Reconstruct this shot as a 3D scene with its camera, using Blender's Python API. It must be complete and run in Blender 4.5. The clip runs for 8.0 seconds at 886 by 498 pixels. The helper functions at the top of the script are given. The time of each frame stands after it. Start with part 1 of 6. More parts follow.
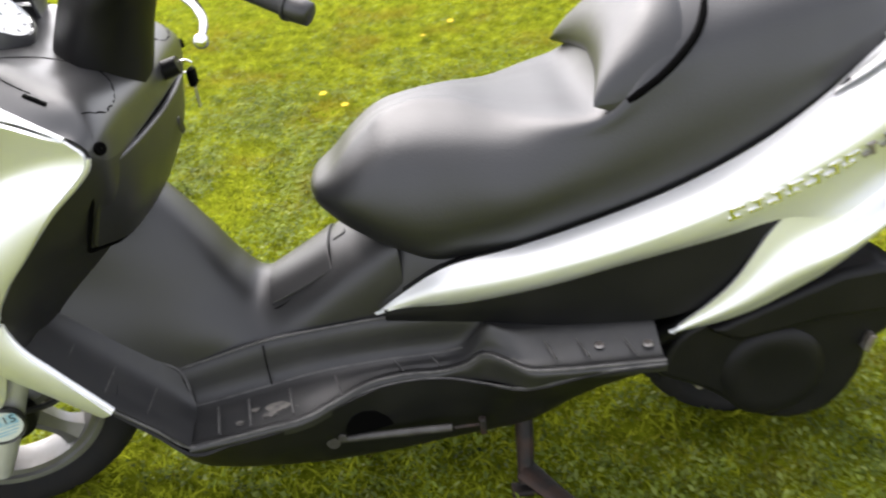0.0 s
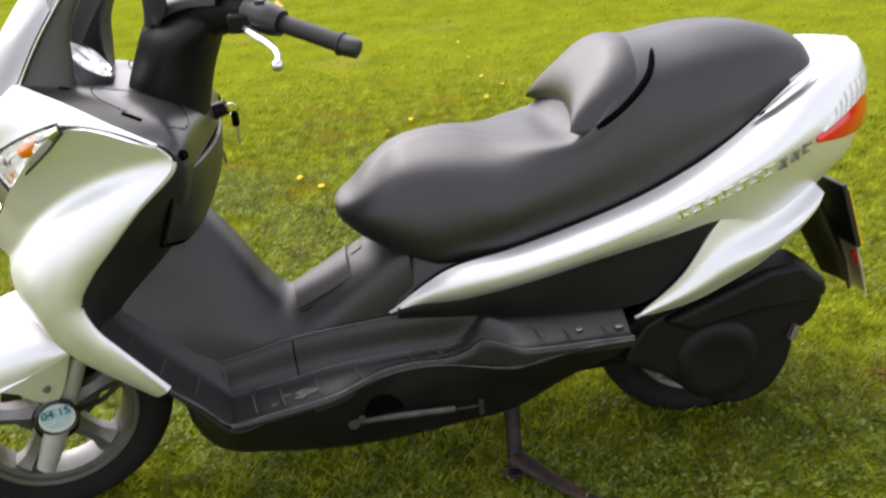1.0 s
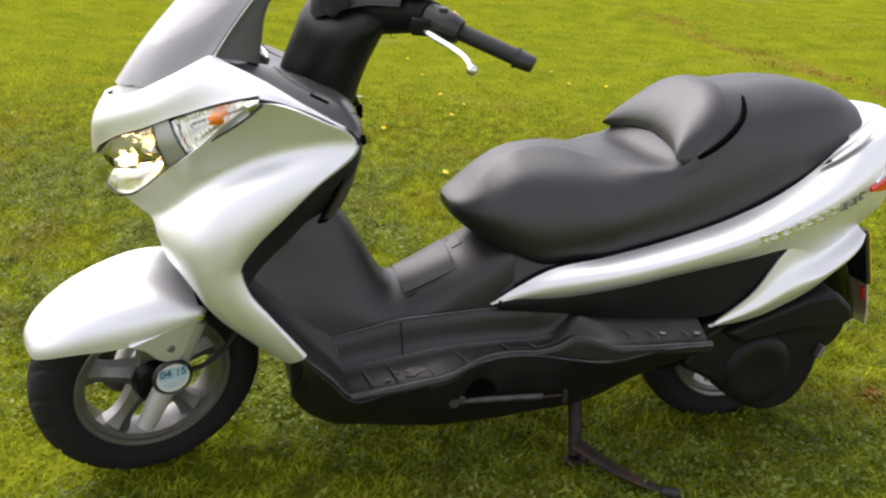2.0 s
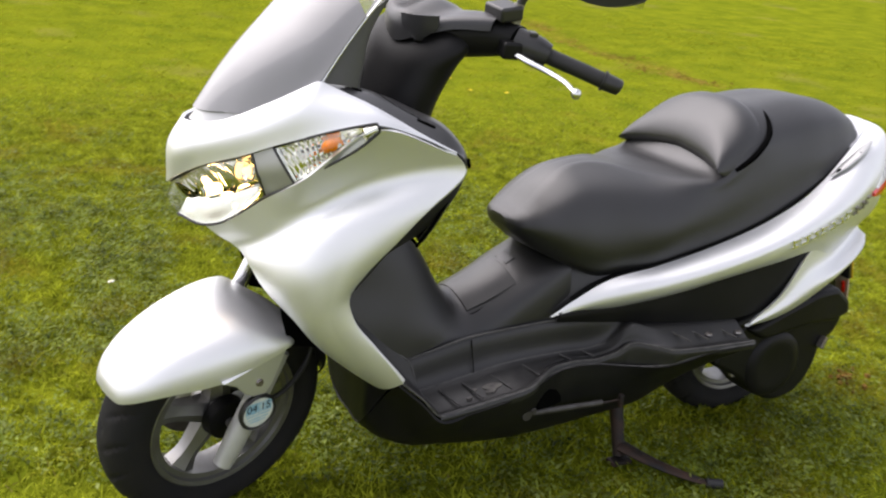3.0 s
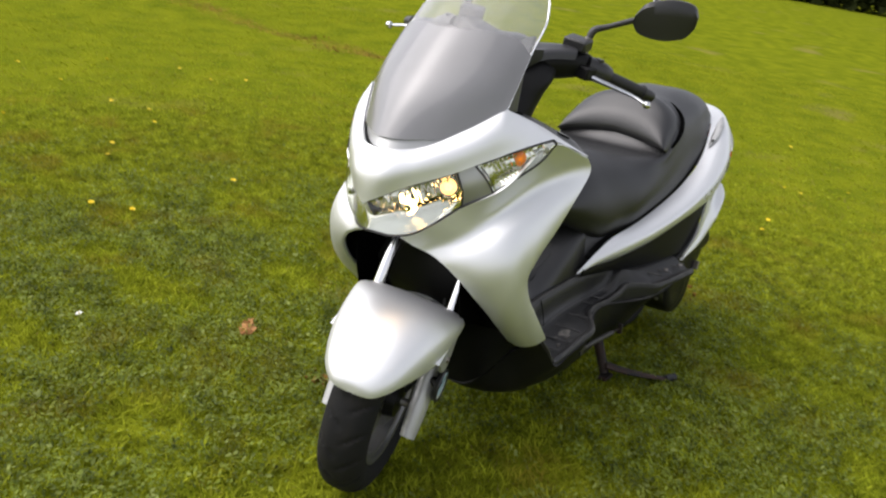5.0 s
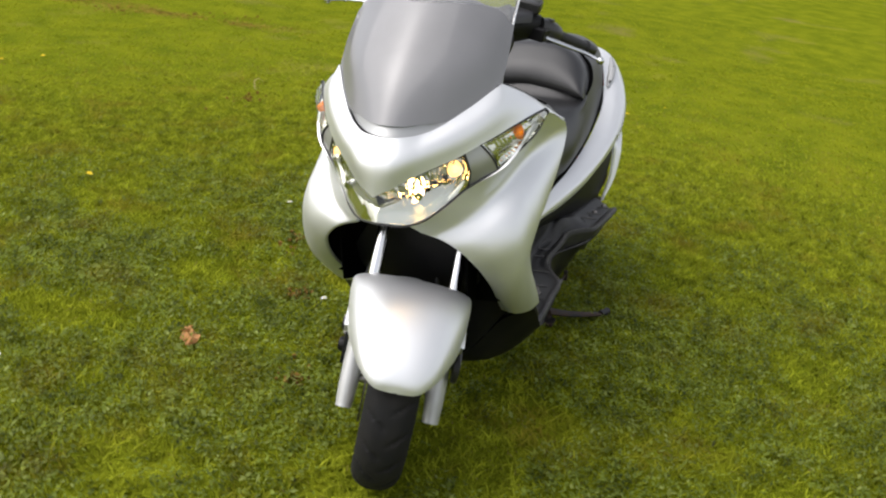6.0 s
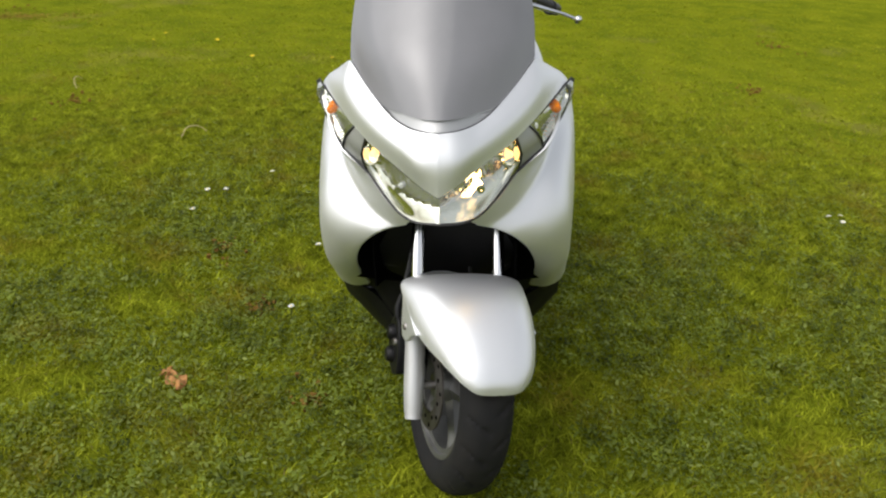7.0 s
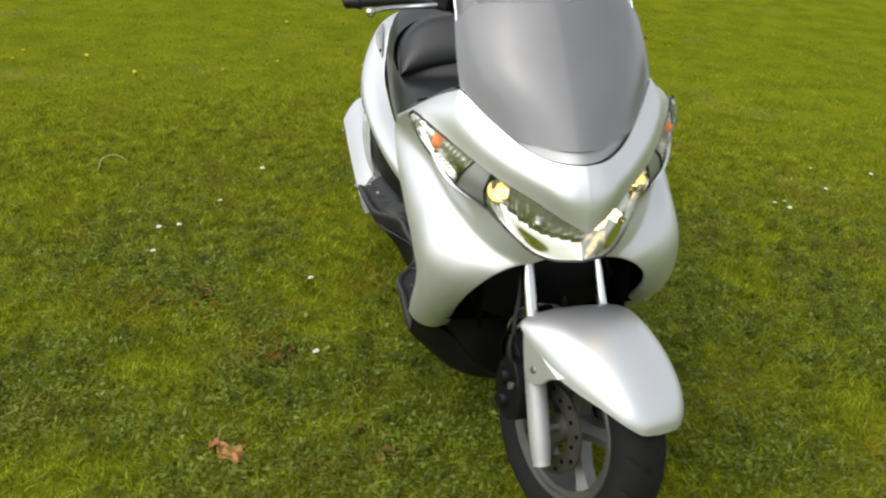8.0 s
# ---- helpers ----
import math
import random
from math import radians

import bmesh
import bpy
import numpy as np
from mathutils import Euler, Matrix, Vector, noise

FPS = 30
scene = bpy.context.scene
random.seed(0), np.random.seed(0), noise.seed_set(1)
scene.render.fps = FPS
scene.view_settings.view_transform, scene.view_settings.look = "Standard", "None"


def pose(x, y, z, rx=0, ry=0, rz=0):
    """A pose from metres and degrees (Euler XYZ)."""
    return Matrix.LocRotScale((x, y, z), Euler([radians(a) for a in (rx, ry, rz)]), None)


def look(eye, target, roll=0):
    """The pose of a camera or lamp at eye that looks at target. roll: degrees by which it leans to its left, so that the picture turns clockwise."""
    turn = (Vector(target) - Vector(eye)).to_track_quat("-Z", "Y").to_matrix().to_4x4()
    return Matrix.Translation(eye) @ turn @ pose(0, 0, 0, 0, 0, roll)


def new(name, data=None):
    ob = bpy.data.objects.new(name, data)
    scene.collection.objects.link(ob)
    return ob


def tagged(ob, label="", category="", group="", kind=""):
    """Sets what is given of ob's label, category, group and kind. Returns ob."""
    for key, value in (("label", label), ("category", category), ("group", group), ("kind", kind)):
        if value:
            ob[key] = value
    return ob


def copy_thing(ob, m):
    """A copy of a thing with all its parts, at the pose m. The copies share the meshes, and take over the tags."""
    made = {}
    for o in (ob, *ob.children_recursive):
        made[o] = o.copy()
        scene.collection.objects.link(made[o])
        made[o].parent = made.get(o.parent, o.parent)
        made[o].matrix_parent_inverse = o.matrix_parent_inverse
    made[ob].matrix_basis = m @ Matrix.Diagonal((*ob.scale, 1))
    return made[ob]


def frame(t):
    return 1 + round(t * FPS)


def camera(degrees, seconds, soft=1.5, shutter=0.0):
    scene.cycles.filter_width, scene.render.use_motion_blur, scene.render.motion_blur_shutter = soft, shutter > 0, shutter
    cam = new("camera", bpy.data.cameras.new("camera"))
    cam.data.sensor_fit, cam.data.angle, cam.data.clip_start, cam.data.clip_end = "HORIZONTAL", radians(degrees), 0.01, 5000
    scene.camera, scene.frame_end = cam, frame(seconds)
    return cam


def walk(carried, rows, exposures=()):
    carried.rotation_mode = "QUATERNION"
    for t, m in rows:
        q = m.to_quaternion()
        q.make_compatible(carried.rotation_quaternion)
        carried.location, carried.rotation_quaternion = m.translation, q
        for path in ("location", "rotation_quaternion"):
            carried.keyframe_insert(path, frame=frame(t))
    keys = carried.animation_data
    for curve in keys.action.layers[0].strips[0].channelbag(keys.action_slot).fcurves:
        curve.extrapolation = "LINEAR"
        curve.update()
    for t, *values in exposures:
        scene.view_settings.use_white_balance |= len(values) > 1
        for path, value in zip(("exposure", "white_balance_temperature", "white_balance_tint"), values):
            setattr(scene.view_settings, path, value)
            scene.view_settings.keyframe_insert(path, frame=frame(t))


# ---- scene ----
cam = camera(53.9, 8.0, soft=2.1, shutter=0.3)
PATH = [
    (0, (0.07, 0.211, 1.33), (-0.044, 1.9, 0.266), -8.1),
    (0.1, (0.051, 0.163, 1.33), (0.012, 1.785, 0.34), -7.7),
    (0.2, (0.035, 0.117, 1.328), (0.023, 1.769, 0.39), -7.4),
    (0.3, (0.019, 0.071, 1.327), (0.014, 1.737, 0.414), -7.1),
    (0.4, (0.007, 0.027, 1.324), (0.014, 1.723, 0.467), -6.9),
    (0.5, (-0.001, -0.014, 1.319), (-0.045, 1.78, 0.437), -6.8),
    (0.6, (-0.019, -0.049, 1.315), (-0.032, 1.648, 0.461), -6.6),
    (0.7, (-0.035, -0.082, 1.31), (-0.035, 1.618, 0.46), -6.5),
    (0.8, (-0.049, -0.111, 1.305), (-0.032, 1.592, 0.464), -6.4),
    (0.9, (-0.064, -0.139, 1.301), (-0.032, 1.571, 0.472), -6.1),
    (1, (-0.084, -0.165, 1.296), (-0.017, 1.654, 0.466), -5.7),
    (1.1, (-0.105, -0.186, 1.3), (0.011, 1.555, 0.545), -4.6),
    (1.2, (-0.133, -0.205, 1.304), (0.043, 1.535, 0.56), -2.4),
    (1.3, (-0.169, -0.222, 1.31), (0.032, 1.521, 0.582), -2.1),
    (1.4, (-0.215, -0.238, 1.314), (-0.011, 1.511, 0.6), -1.6),
    (1.5, (-0.271, -0.253, 1.317), (-0.05, 1.586, 0.564), -1.3),
    (1.6, (-0.345, -0.261, 1.323), (-0.109, 1.481, 0.603), -0.2),
    (1.7, (-0.424, -0.267, 1.327), (-0.157, 1.469, 0.601), 1.0),
    (1.8, (-0.505, -0.271, 1.329), (-0.207, 1.458, 0.599), 2.1),
    (1.9, (-0.582, -0.271, 1.331), (-0.242, 1.442, 0.582), 3.1),
    (2, (-0.649, -0.268, 1.332), (-0.256, 1.524, 0.535), 4.0),
    (2.2, (-0.741, -0.266, 1.325), (-0.335, 1.521, 0.523), 5.6),
    (3.3, (-1.349, -0.103, 1.353), (-0.391, 1.491, 0.62), 6.2),
    (3.5, (-1.488, -0.124, 1.373), (-0.416, 1.406, 0.658), 6.6),
    (3.6, (-1.551, -0.123, 1.378), (-0.519, 1.32, 0.699), 6.9),
    (3.7, (-1.61, -0.118, 1.381), (-0.551, 1.307, 0.704), 7.2),
    (3.8, (-1.666, -0.108, 1.382), (-0.588, 1.302, 0.705), 7.4),
    (3.9, (-1.722, -0.092, 1.383), (-0.626, 1.306, 0.706), 7.6),
    (4, (-1.777, -0.068, 1.383), (-0.608, 1.393, 0.677), 7.6),
    (4.1, (-1.835, -0.036, 1.38), (-0.706, 1.334, 0.706), 7.5),
    (4.2, (-1.895, 0.0, 1.375), (-0.726, 1.341, 0.706), 7.3),
    (4.3, (-1.957, 0.041, 1.368), (-0.768, 1.345, 0.663), 7.1),
    (4.4, (-2.021, 0.082, 1.363), (-0.836, 1.36, 0.608), 7.0),
    (4.5, (-2.086, 0.122, 1.359), (-0.821, 1.463, 0.583), 7.0),
    (4.6, (-2.147, 0.157, 1.363), (-0.912, 1.411, 0.645), 7.3),
    (4.7, (-2.207, 0.19, 1.367), (-0.918, 1.402, 0.674), 7.6),
    (4.8, (-2.266, 0.22, 1.373), (-0.926, 1.385, 0.695), 8.0),
    (4.9, (-2.322, 0.25, 1.379), (-0.933, 1.367, 0.72), 8.5),
    (5, (-2.375, 0.28, 1.387), (-0.892, 1.415, 0.67), 9.1),
    (5.2, (-2.469, 0.351, 1.396), (-0.917, 1.372, 0.657), 10.6),
    (6.3, (-2.607, 0.961, 1.404), (-0.85, 1.504, 0.618), 4.2),
    (6.5, (-2.615, 1.085, 1.393), (-0.83, 1.528, 0.607), 2.9),
    (7, (-2.651, 1.41, 1.408), (-0.847, 1.576, 0.56), 3.0),
    (7.5, (-2.615, 1.721, 1.364), (-0.786, 1.661, 0.558), 1.9),
    (8, (-2.487, 2.058, 1.406), (-0.688, 1.813, 0.567), 3.4),
]
walk(cam, [(t, look(eye, target, roll)) for t, eye, target, roll in PATH], [(0, 1.88, 6500, 15), (0.5, 1.60, 6500, 16), (1.0, 1.36, 6500, 18), (1.5, 1.22, 6500, 18), (3.5, 1.02, 6500, 17), (4.5, 0.76, 6500, 15), (5.2, 0.73, 6500, 14), (6.5, 0.58, 6500, 12), (7, 0.46, 6500, 11), (8, 0.38, 6500, 9)])

# ---- light ----
SUN_EL, SUN_AZ = 52.0, 325.0
world = bpy.data.worlds.new("overcast_sky")
scene.world = world
world.use_nodes = True
wn, wl = world.node_tree.nodes, world.node_tree.links
sky = wn.new("ShaderNodeTexSky")
sky.sky_type, sky.sun_disc = "NISHITA", False
sky.sun_elevation, sky.sun_rotation = radians(SUN_EL), radians(SUN_AZ)
sky.dust_density, sky.air_density = 3.0, 1.2
grey = wn.new("ShaderNodeHueSaturation")
grey.inputs["Saturation"].default_value = 0.25
wl.new(sky.outputs[0], grey.inputs["Color"])
back = wn["Background"]
back.inputs["Strength"].default_value = 0.15
wl.new(grey.outputs[0], back.inputs["Color"])
sun = new("sun", bpy.data.lights.new("sun", "SUN"))
sun.data.energy, sun.data.angle, sun.data.color = 1.05, radians(80), (1.0, 0.97, 0.92)
sd = Vector((math.sin(radians(SUN_AZ)) * math.cos(radians(SUN_EL)), math.cos(radians(SUN_AZ)) * math.cos(radians(SUN_EL)), math.sin(radians(SUN_EL))))
sun.matrix_world = look(sd * 20, (0, 0, 0))


# ---- materials ----
def material(name, color, rough=0.5, metal=0.0, grain=0.0, scale=200.0, vary=0.0, vscale=8.0, coat=0.0, spec=0.5, dirt=None, emit=None):
    """Principled surface with two scales of variation: broad stains in colour and roughness, fine relief in bump."""
    m = bpy.data.materials.new(name)
    m.use_nodes = True
    n, l = m.node_tree.nodes, m.node_tree.links
    p = n["Principled BSDF"]
    p.inputs["Base Color"].default_value = (*color, 1)
    p.inputs["Roughness"].default_value = rough
    p.inputs["Metallic"].default_value = metal
    p.inputs["Coat Weight"].default_value = coat
    p.inputs["Coat Roughness"].default_value = 0.08
    p.inputs["Specular IOR Level"].default_value = spec
    tc = n.new("ShaderNodeTexCoord")
    if vary:
        noi = n.new("ShaderNodeTexNoise")
        noi.inputs["Scale"].default_value, noi.inputs["Detail"].default_value = vscale, 6
        l.new(tc.outputs["Object"], noi.inputs["Vector"])
        mix = n.new("ShaderNodeMix")
        mix.data_type = "RGBA"
        d = dirt or tuple(c * 0.6 for c in color)
        mix.inputs[6].default_value, mix.inputs[7].default_value = (*color, 1), (*d, 1)
        ramp = n.new("ShaderNodeMapRange")
        ramp.inputs["From Min"].default_value, ramp.inputs["From Max"].default_value = 0.42, 0.75
        ramp.inputs["To Max"].default_value = vary
        l.new(noi.outputs["Fac"], ramp.inputs["Value"])
        l.new(ramp.outputs[0], mix.inputs[0])
        l.new(mix.outputs[2], p.inputs["Base Color"])
        rr = n.new("ShaderNodeMapRange")
        rr.inputs["To Min"].default_value, rr.inputs["To Max"].default_value = rough * 0.85, min(1, rough * 1.2)
        l.new(noi.outputs["Fac"], rr.inputs["Value"])
        l.new(rr.outputs[0], p.inputs["Roughness"])
    if grain:
        fine = n.new("ShaderNodeTexNoise")
        fine.inputs["Scale"].default_value, fine.inputs["Detail"].default_value = scale, 3
        l.new(tc.outputs["Object"], fine.inputs["Vector"])
        b = n.new("ShaderNodeBump")
        b.inputs["Strength"].default_value, b.inputs["Distance"].default_value = grain, 0.002
        l.new(fine.outputs["Fac"], b.inputs["Height"])
        l.new(b.outputs[0], p.inputs["Normal"])
    if emit:
        p.inputs["Emission Color"].default_value, p.inputs["Emission Strength"].default_value = (*emit[0], 1), emit[1]
    return m


SILVER = material("silver_paint", (0.79, 0.80, 0.805), 0.43, 0.76, grain=0.02, scale=900, vary=0.2, vscale=5, coat=0.08, dirt=(0.64, 0.65, 0.645))
GREYPAINT = material("grey_silver_paint", (0.42, 0.425, 0.42), 0.42, 0.6, grain=0.03, scale=900, coat=0.2)
PLASTIC = material("black_textured_plastic", (0.0115, 0.0115, 0.012), 0.42, grain=0.10, scale=700, vary=0.6, vscale=9, dirt=(0.020, 0.019, 0.018), spec=0.62)
LOWBLACK = material("dull_black_plastic", (0.006, 0.006, 0.0065), 0.45, grain=0.12, scale=600, vary=0.6, vscale=12, dirt=(0.012, 0.0115, 0.0105), spec=0.2)
DASHGREY = material("dark_grey_dash_plastic", (0.030, 0.030, 0.031), 0.32, grain=0.05, scale=700, vary=0.4, vscale=10, dirt=(0.034, 0.033, 0.032), spec=0.75)
WORNEDGE = material("worn_pale_plastic_edge", (0.075, 0.073, 0.070), 0.5, vary=0.9, vscale=60, dirt=(0.022, 0.022, 0.022), spec=0.4)
WORNSTEEL = material("worn_grey_steel", (0.07, 0.068, 0.065), 0.5, 0.5, vary=0.9, vscale=40, dirt=(0.04, 0.034, 0.03))
SCUFFED = material("scuffed_floor_plastic", (0.014, 0.014, 0.0143), 0.46, grain=0.2, scale=500, vary=0.7, vscale=22, dirt=(0.026, 0.025, 0.023), spec=0.55)
TRIM = material("dark_grey_plastic", (0.026, 0.026, 0.028), 0.36, grain=0.06, scale=700, vary=0.4, vscale=10)
VINYL = material("grey_black_seat_vinyl", (0.009, 0.0092, 0.010), 0.42, grain=0.2, scale=300, vary=0.5, vscale=9, spec=0.75)
RUBBER = material("tyre_rubber", (0.012, 0.012, 0.012), 0.8, grain=0.4, scale=250, vary=0.6, vscale=18, spec=0.2, dirt=(0.022, 0.020, 0.017))
GRIPRUB = material("grip_rubber", (0.015, 0.015, 0.016), 0.6, grain=0.4, scale=400)
ALLOY = material("cast_alloy", (0.23, 0.23, 0.226), 0.40, 0.8, grain=0.15, scale=300, vary=0.6, vscale=20, dirt=(0.16, 0.145, 0.13))
CHROME = material("chrome", (0.80, 0.80, 0.80), 0.12, 1.0, vary=0.2, vscale=30, dirt=(0.6, 0.58, 0.55))
MIRRORED = material("reflector_chrome", (0.92, 0.90, 0.84), 0.07, 1.0)
FORKGREY = material("silver_fork_paint", (0.52, 0.525, 0.52), 0.42, 0.45, grain=0.03, scale=600, vary=0.4, vscale=25, dirt=(0.40, 0.39, 0.37))
POLISHED = material("polished_alloy", (0.72, 0.73, 0.73), 0.25, 1.0, grain=0.05, scale=400)
STEEL = material("dull_steel", (0.32, 0.31, 0.30), 0.5, 0.9, grain=0.2, scale=200, vary=0.6, vscale=25, dirt=(0.16, 0.10, 0.06))
DISCSTEEL = material("browned_disc_steel", (0.12, 0.112, 0.10), 0.45, 0.8, grain=0.1, scale=300, vary=0.6, vscale=25, dirt=(0.06, 0.045, 0.03))
RUSTY = material("rusty_black_stand", (0.012, 0.011, 0.0105), 0.6, 0.1, grain=0.5, scale=150, vary=0.7, vscale=14, dirt=(0.09, 0.042, 0.022), spec=0.3)
CASTBLACK = material("black_engine_casting", (0.006, 0.006, 0.0065), 0.42, 0.0, grain=0.3, scale=260, vary=0.5, vscale=14, dirt=(0.012, 0.011, 0.010), spec=0.2)
# near-black for small black parts, and for shade painted into gaps, holes and cavities
DARK = material("black_parts_and_shade", (0.002, 0.002, 0.002), 0.9, spec=0.02)
ORANGE = material("amber_lens", (1.0, 0.26, 0.0), 0.6, spec=0.05)
BUTTON = material("amber_button", (0.85, 0.42, 0.02), 0.4)
REDLENS = material("red_lens", (0.72, 0.015, 0.008), 0.15, coat=0.6)
WHITELENS = material("pale_lens_and_dial_glare", (0.72, 0.73, 0.72), 0.15, coat=0.6)
YELLOW = material("yellow_plate", (0.80, 0.52, 0.03), 0.4)
INK = material("black_print", (0.01, 0.01, 0.012), 0.5)
DISCBLUE = material("blue_printed_paper", (0.25, 0.48, 0.62), 0.4, vary=0.8, vscale=60, dirt=(0.6, 0.68, 0.66))
DISCPALE = material("pale_printed_paper", (0.66, 0.70, 0.66), 0.4, vary=0.6, vscale=70, dirt=(0.45, 0.55, 0.58))
BULB = material("lit_bulb", (1, 0.9, 0.7), 0.3, emit=((1.0, 0.62, 0.24), 14.0))
SIDEBULB = material("lit_side_bulb", (1, 0.7, 0.3), 0.3, emit=((1.0, 0.55, 0.16), 2.2))
HOOD = material("matt_hood_plastic", (0.075, 0.075, 0.079), 0.38, vary=0.3, vscale=8)
WORN = material("scuffed_pale_plastic", (0.13, 0.12, 0.105), 0.6, vary=0.9, vscale=80, dirt=(0.03, 0.03, 0.03))
PALEFLAP = material("pale_grey_flap", (0.68, 0.58, 0.44), 0.4, vary=0.45, vscale=30, dirt=(0.50, 0.16, 0.07))


def clear(name, tint, gloss_rough=0.03, haze=0.0, ior=1.45):
    m = bpy.data.materials.new(name)
    m.use_nodes = True
    n, l = m.node_tree.nodes, m.node_tree.links
    n.remove(n["Principled BSDF"])
    tr, gl, mx, fr = (n.new(k) for k in ("ShaderNodeBsdfTransparent", "ShaderNodeBsdfGlossy", "ShaderNodeMixShader", "ShaderNodeLayerWeight"))
    tr.inputs["Color"].default_value = (*tint, 1)
    gl.inputs["Roughness"].default_value = gloss_rough
    f0 = ((ior - 1) / (ior + 1)) ** 2
    fr.inputs["Blend"].default_value = 0.5
    pw, sc = n.new("ShaderNodeMath"), n.new("ShaderNodeMapRange")
    pw.operation, pw.inputs[1].default_value = "POWER", 5.0
    sc.inputs["To Min"].default_value, sc.inputs["To Max"].default_value = f0, 1.0
    l.new(fr.outputs["Facing"], pw.inputs[0])
    l.new(pw.outputs[0], sc.inputs["Value"])
    l.new(sc.outputs[0], mx.inputs[0])
    l.new(tr.outputs[0], mx.inputs[1])
    l.new(gl.outputs[0], mx.inputs[2])
    last = mx
    if haze:
        # even pale diffuse share: fine scratches, and the milky sky reflection painted in
        df, hz = n.new("ShaderNodeBsdfDiffuse"), n.new("ShaderNodeMixShader")
        df.inputs["Color"].default_value = (0.62, 0.62, 0.64, 1)
        tx, rg = n.new("ShaderNodeTexNoise"), n.new("ShaderNodeMapRange")
        tx.inputs["Scale"].default_value, tx.inputs["Detail"].default_value = 7, 6
        rg.inputs["To Min"].default_value, rg.inputs["To Max"].default_value = haze * 0.6, haze * 1.4
        l.new(tx.outputs["Fac"], rg.inputs["Value"])
        l.new(rg.outputs[0], hz.inputs[0])
        l.new(mx.outputs[0], hz.inputs[1])
        l.new(df.outputs[0], hz.inputs[2])
        last = hz
    l.new(last.outputs[0], n["Material Output"].inputs["Surface"])
    return m


GLASS = clear("clear_lens", (0.93, 0.94, 0.92))
SCREEN = clear("clear_acrylic_screen", (0.95, 0.955, 0.95), 0.10, 0.13, 1.4)
# dark panel lightened to grey: the screen's sky haze is in the base colour
SMOKED = material("sky_haze_screen_panel", (0.17, 0.17, 0.178), 0.45, vary=0.4, vscale=6, coat=0.9, spec=0.5)


# ---- mesh helpers ----
def smooth(points, n):
    """Points along axis 0 made into n points on a smooth curve through them."""
    p = np.asarray(points, float)
    if len(p) == 2:
        u = np.linspace(0, 1, n).reshape(-1, *[1] * (p.ndim - 1))
        return p[0] * (1 - u) + p[1] * u
    gap = np.linalg.norm(np.diff(p, axis=0), axis=-1)
    gap = (gap if gap.ndim == 1 else gap.mean(axis=tuple(range(1, gap.ndim)))) + 1e-6
    t = np.r_[0, np.cumsum(gap)]
    d = np.diff(p, axis=0) / gap.reshape(-1, *[1] * (p.ndim - 1))
    tan = np.empty_like(p)
    tan[0], tan[-1] = d[0], d[-1]
    for k in range(1, len(p) - 1):
        tan[k] = (d[k - 1] * gap[k] + d[k] * gap[k - 1]) / (gap[k] + gap[k - 1])
    # parameter spread evenly over the spans
    s = np.interp(np.linspace(0, len(p) - 1, n), range(len(p)), t)
    k = np.clip(np.searchsorted(t, s, side="right") - 1, 0, len(p) - 2)
    shape = (-1, *[1] * (p.ndim - 1))
    h, u = gap[k].reshape(shape), ((s - t[k]) / gap[k]).reshape(shape)
    return (2 * u**3 - 3 * u**2 + 1) * p[k] + (u**3 - 2 * u**2 + u) * h * tan[k] + (-2 * u**3 + 3 * u**2) * p[k + 1] + (u**3 - u**2) * h * tan[k + 1]


def grid(rows, nu, nv):
    """A net of nu by nv points through rows of control points."""
    return smooth(np.swapaxes(smooth(np.asarray(rows, float), nu), 0, 1), nv).swapaxes(0, 1)


def drape(net, places, lift=0.001):
    """Points (x, y) laid on a net seen from above."""
    flat = net.reshape(-1, 3)
    out = []
    for x, y in smooth(np.array(places, float), 4 * len(places)):
        d = np.hypot(flat[:, 0] - x, flat[:, 1] - y) + 0.3 * np.maximum(0, 0.84 - flat[:, 2])
        k = np.argsort(d)[:4]
        w = 1 / (d[k] + 1e-4)
        out.append((x, y, float((flat[k, 2] * w).sum() / w.sum()) + lift))
    return out


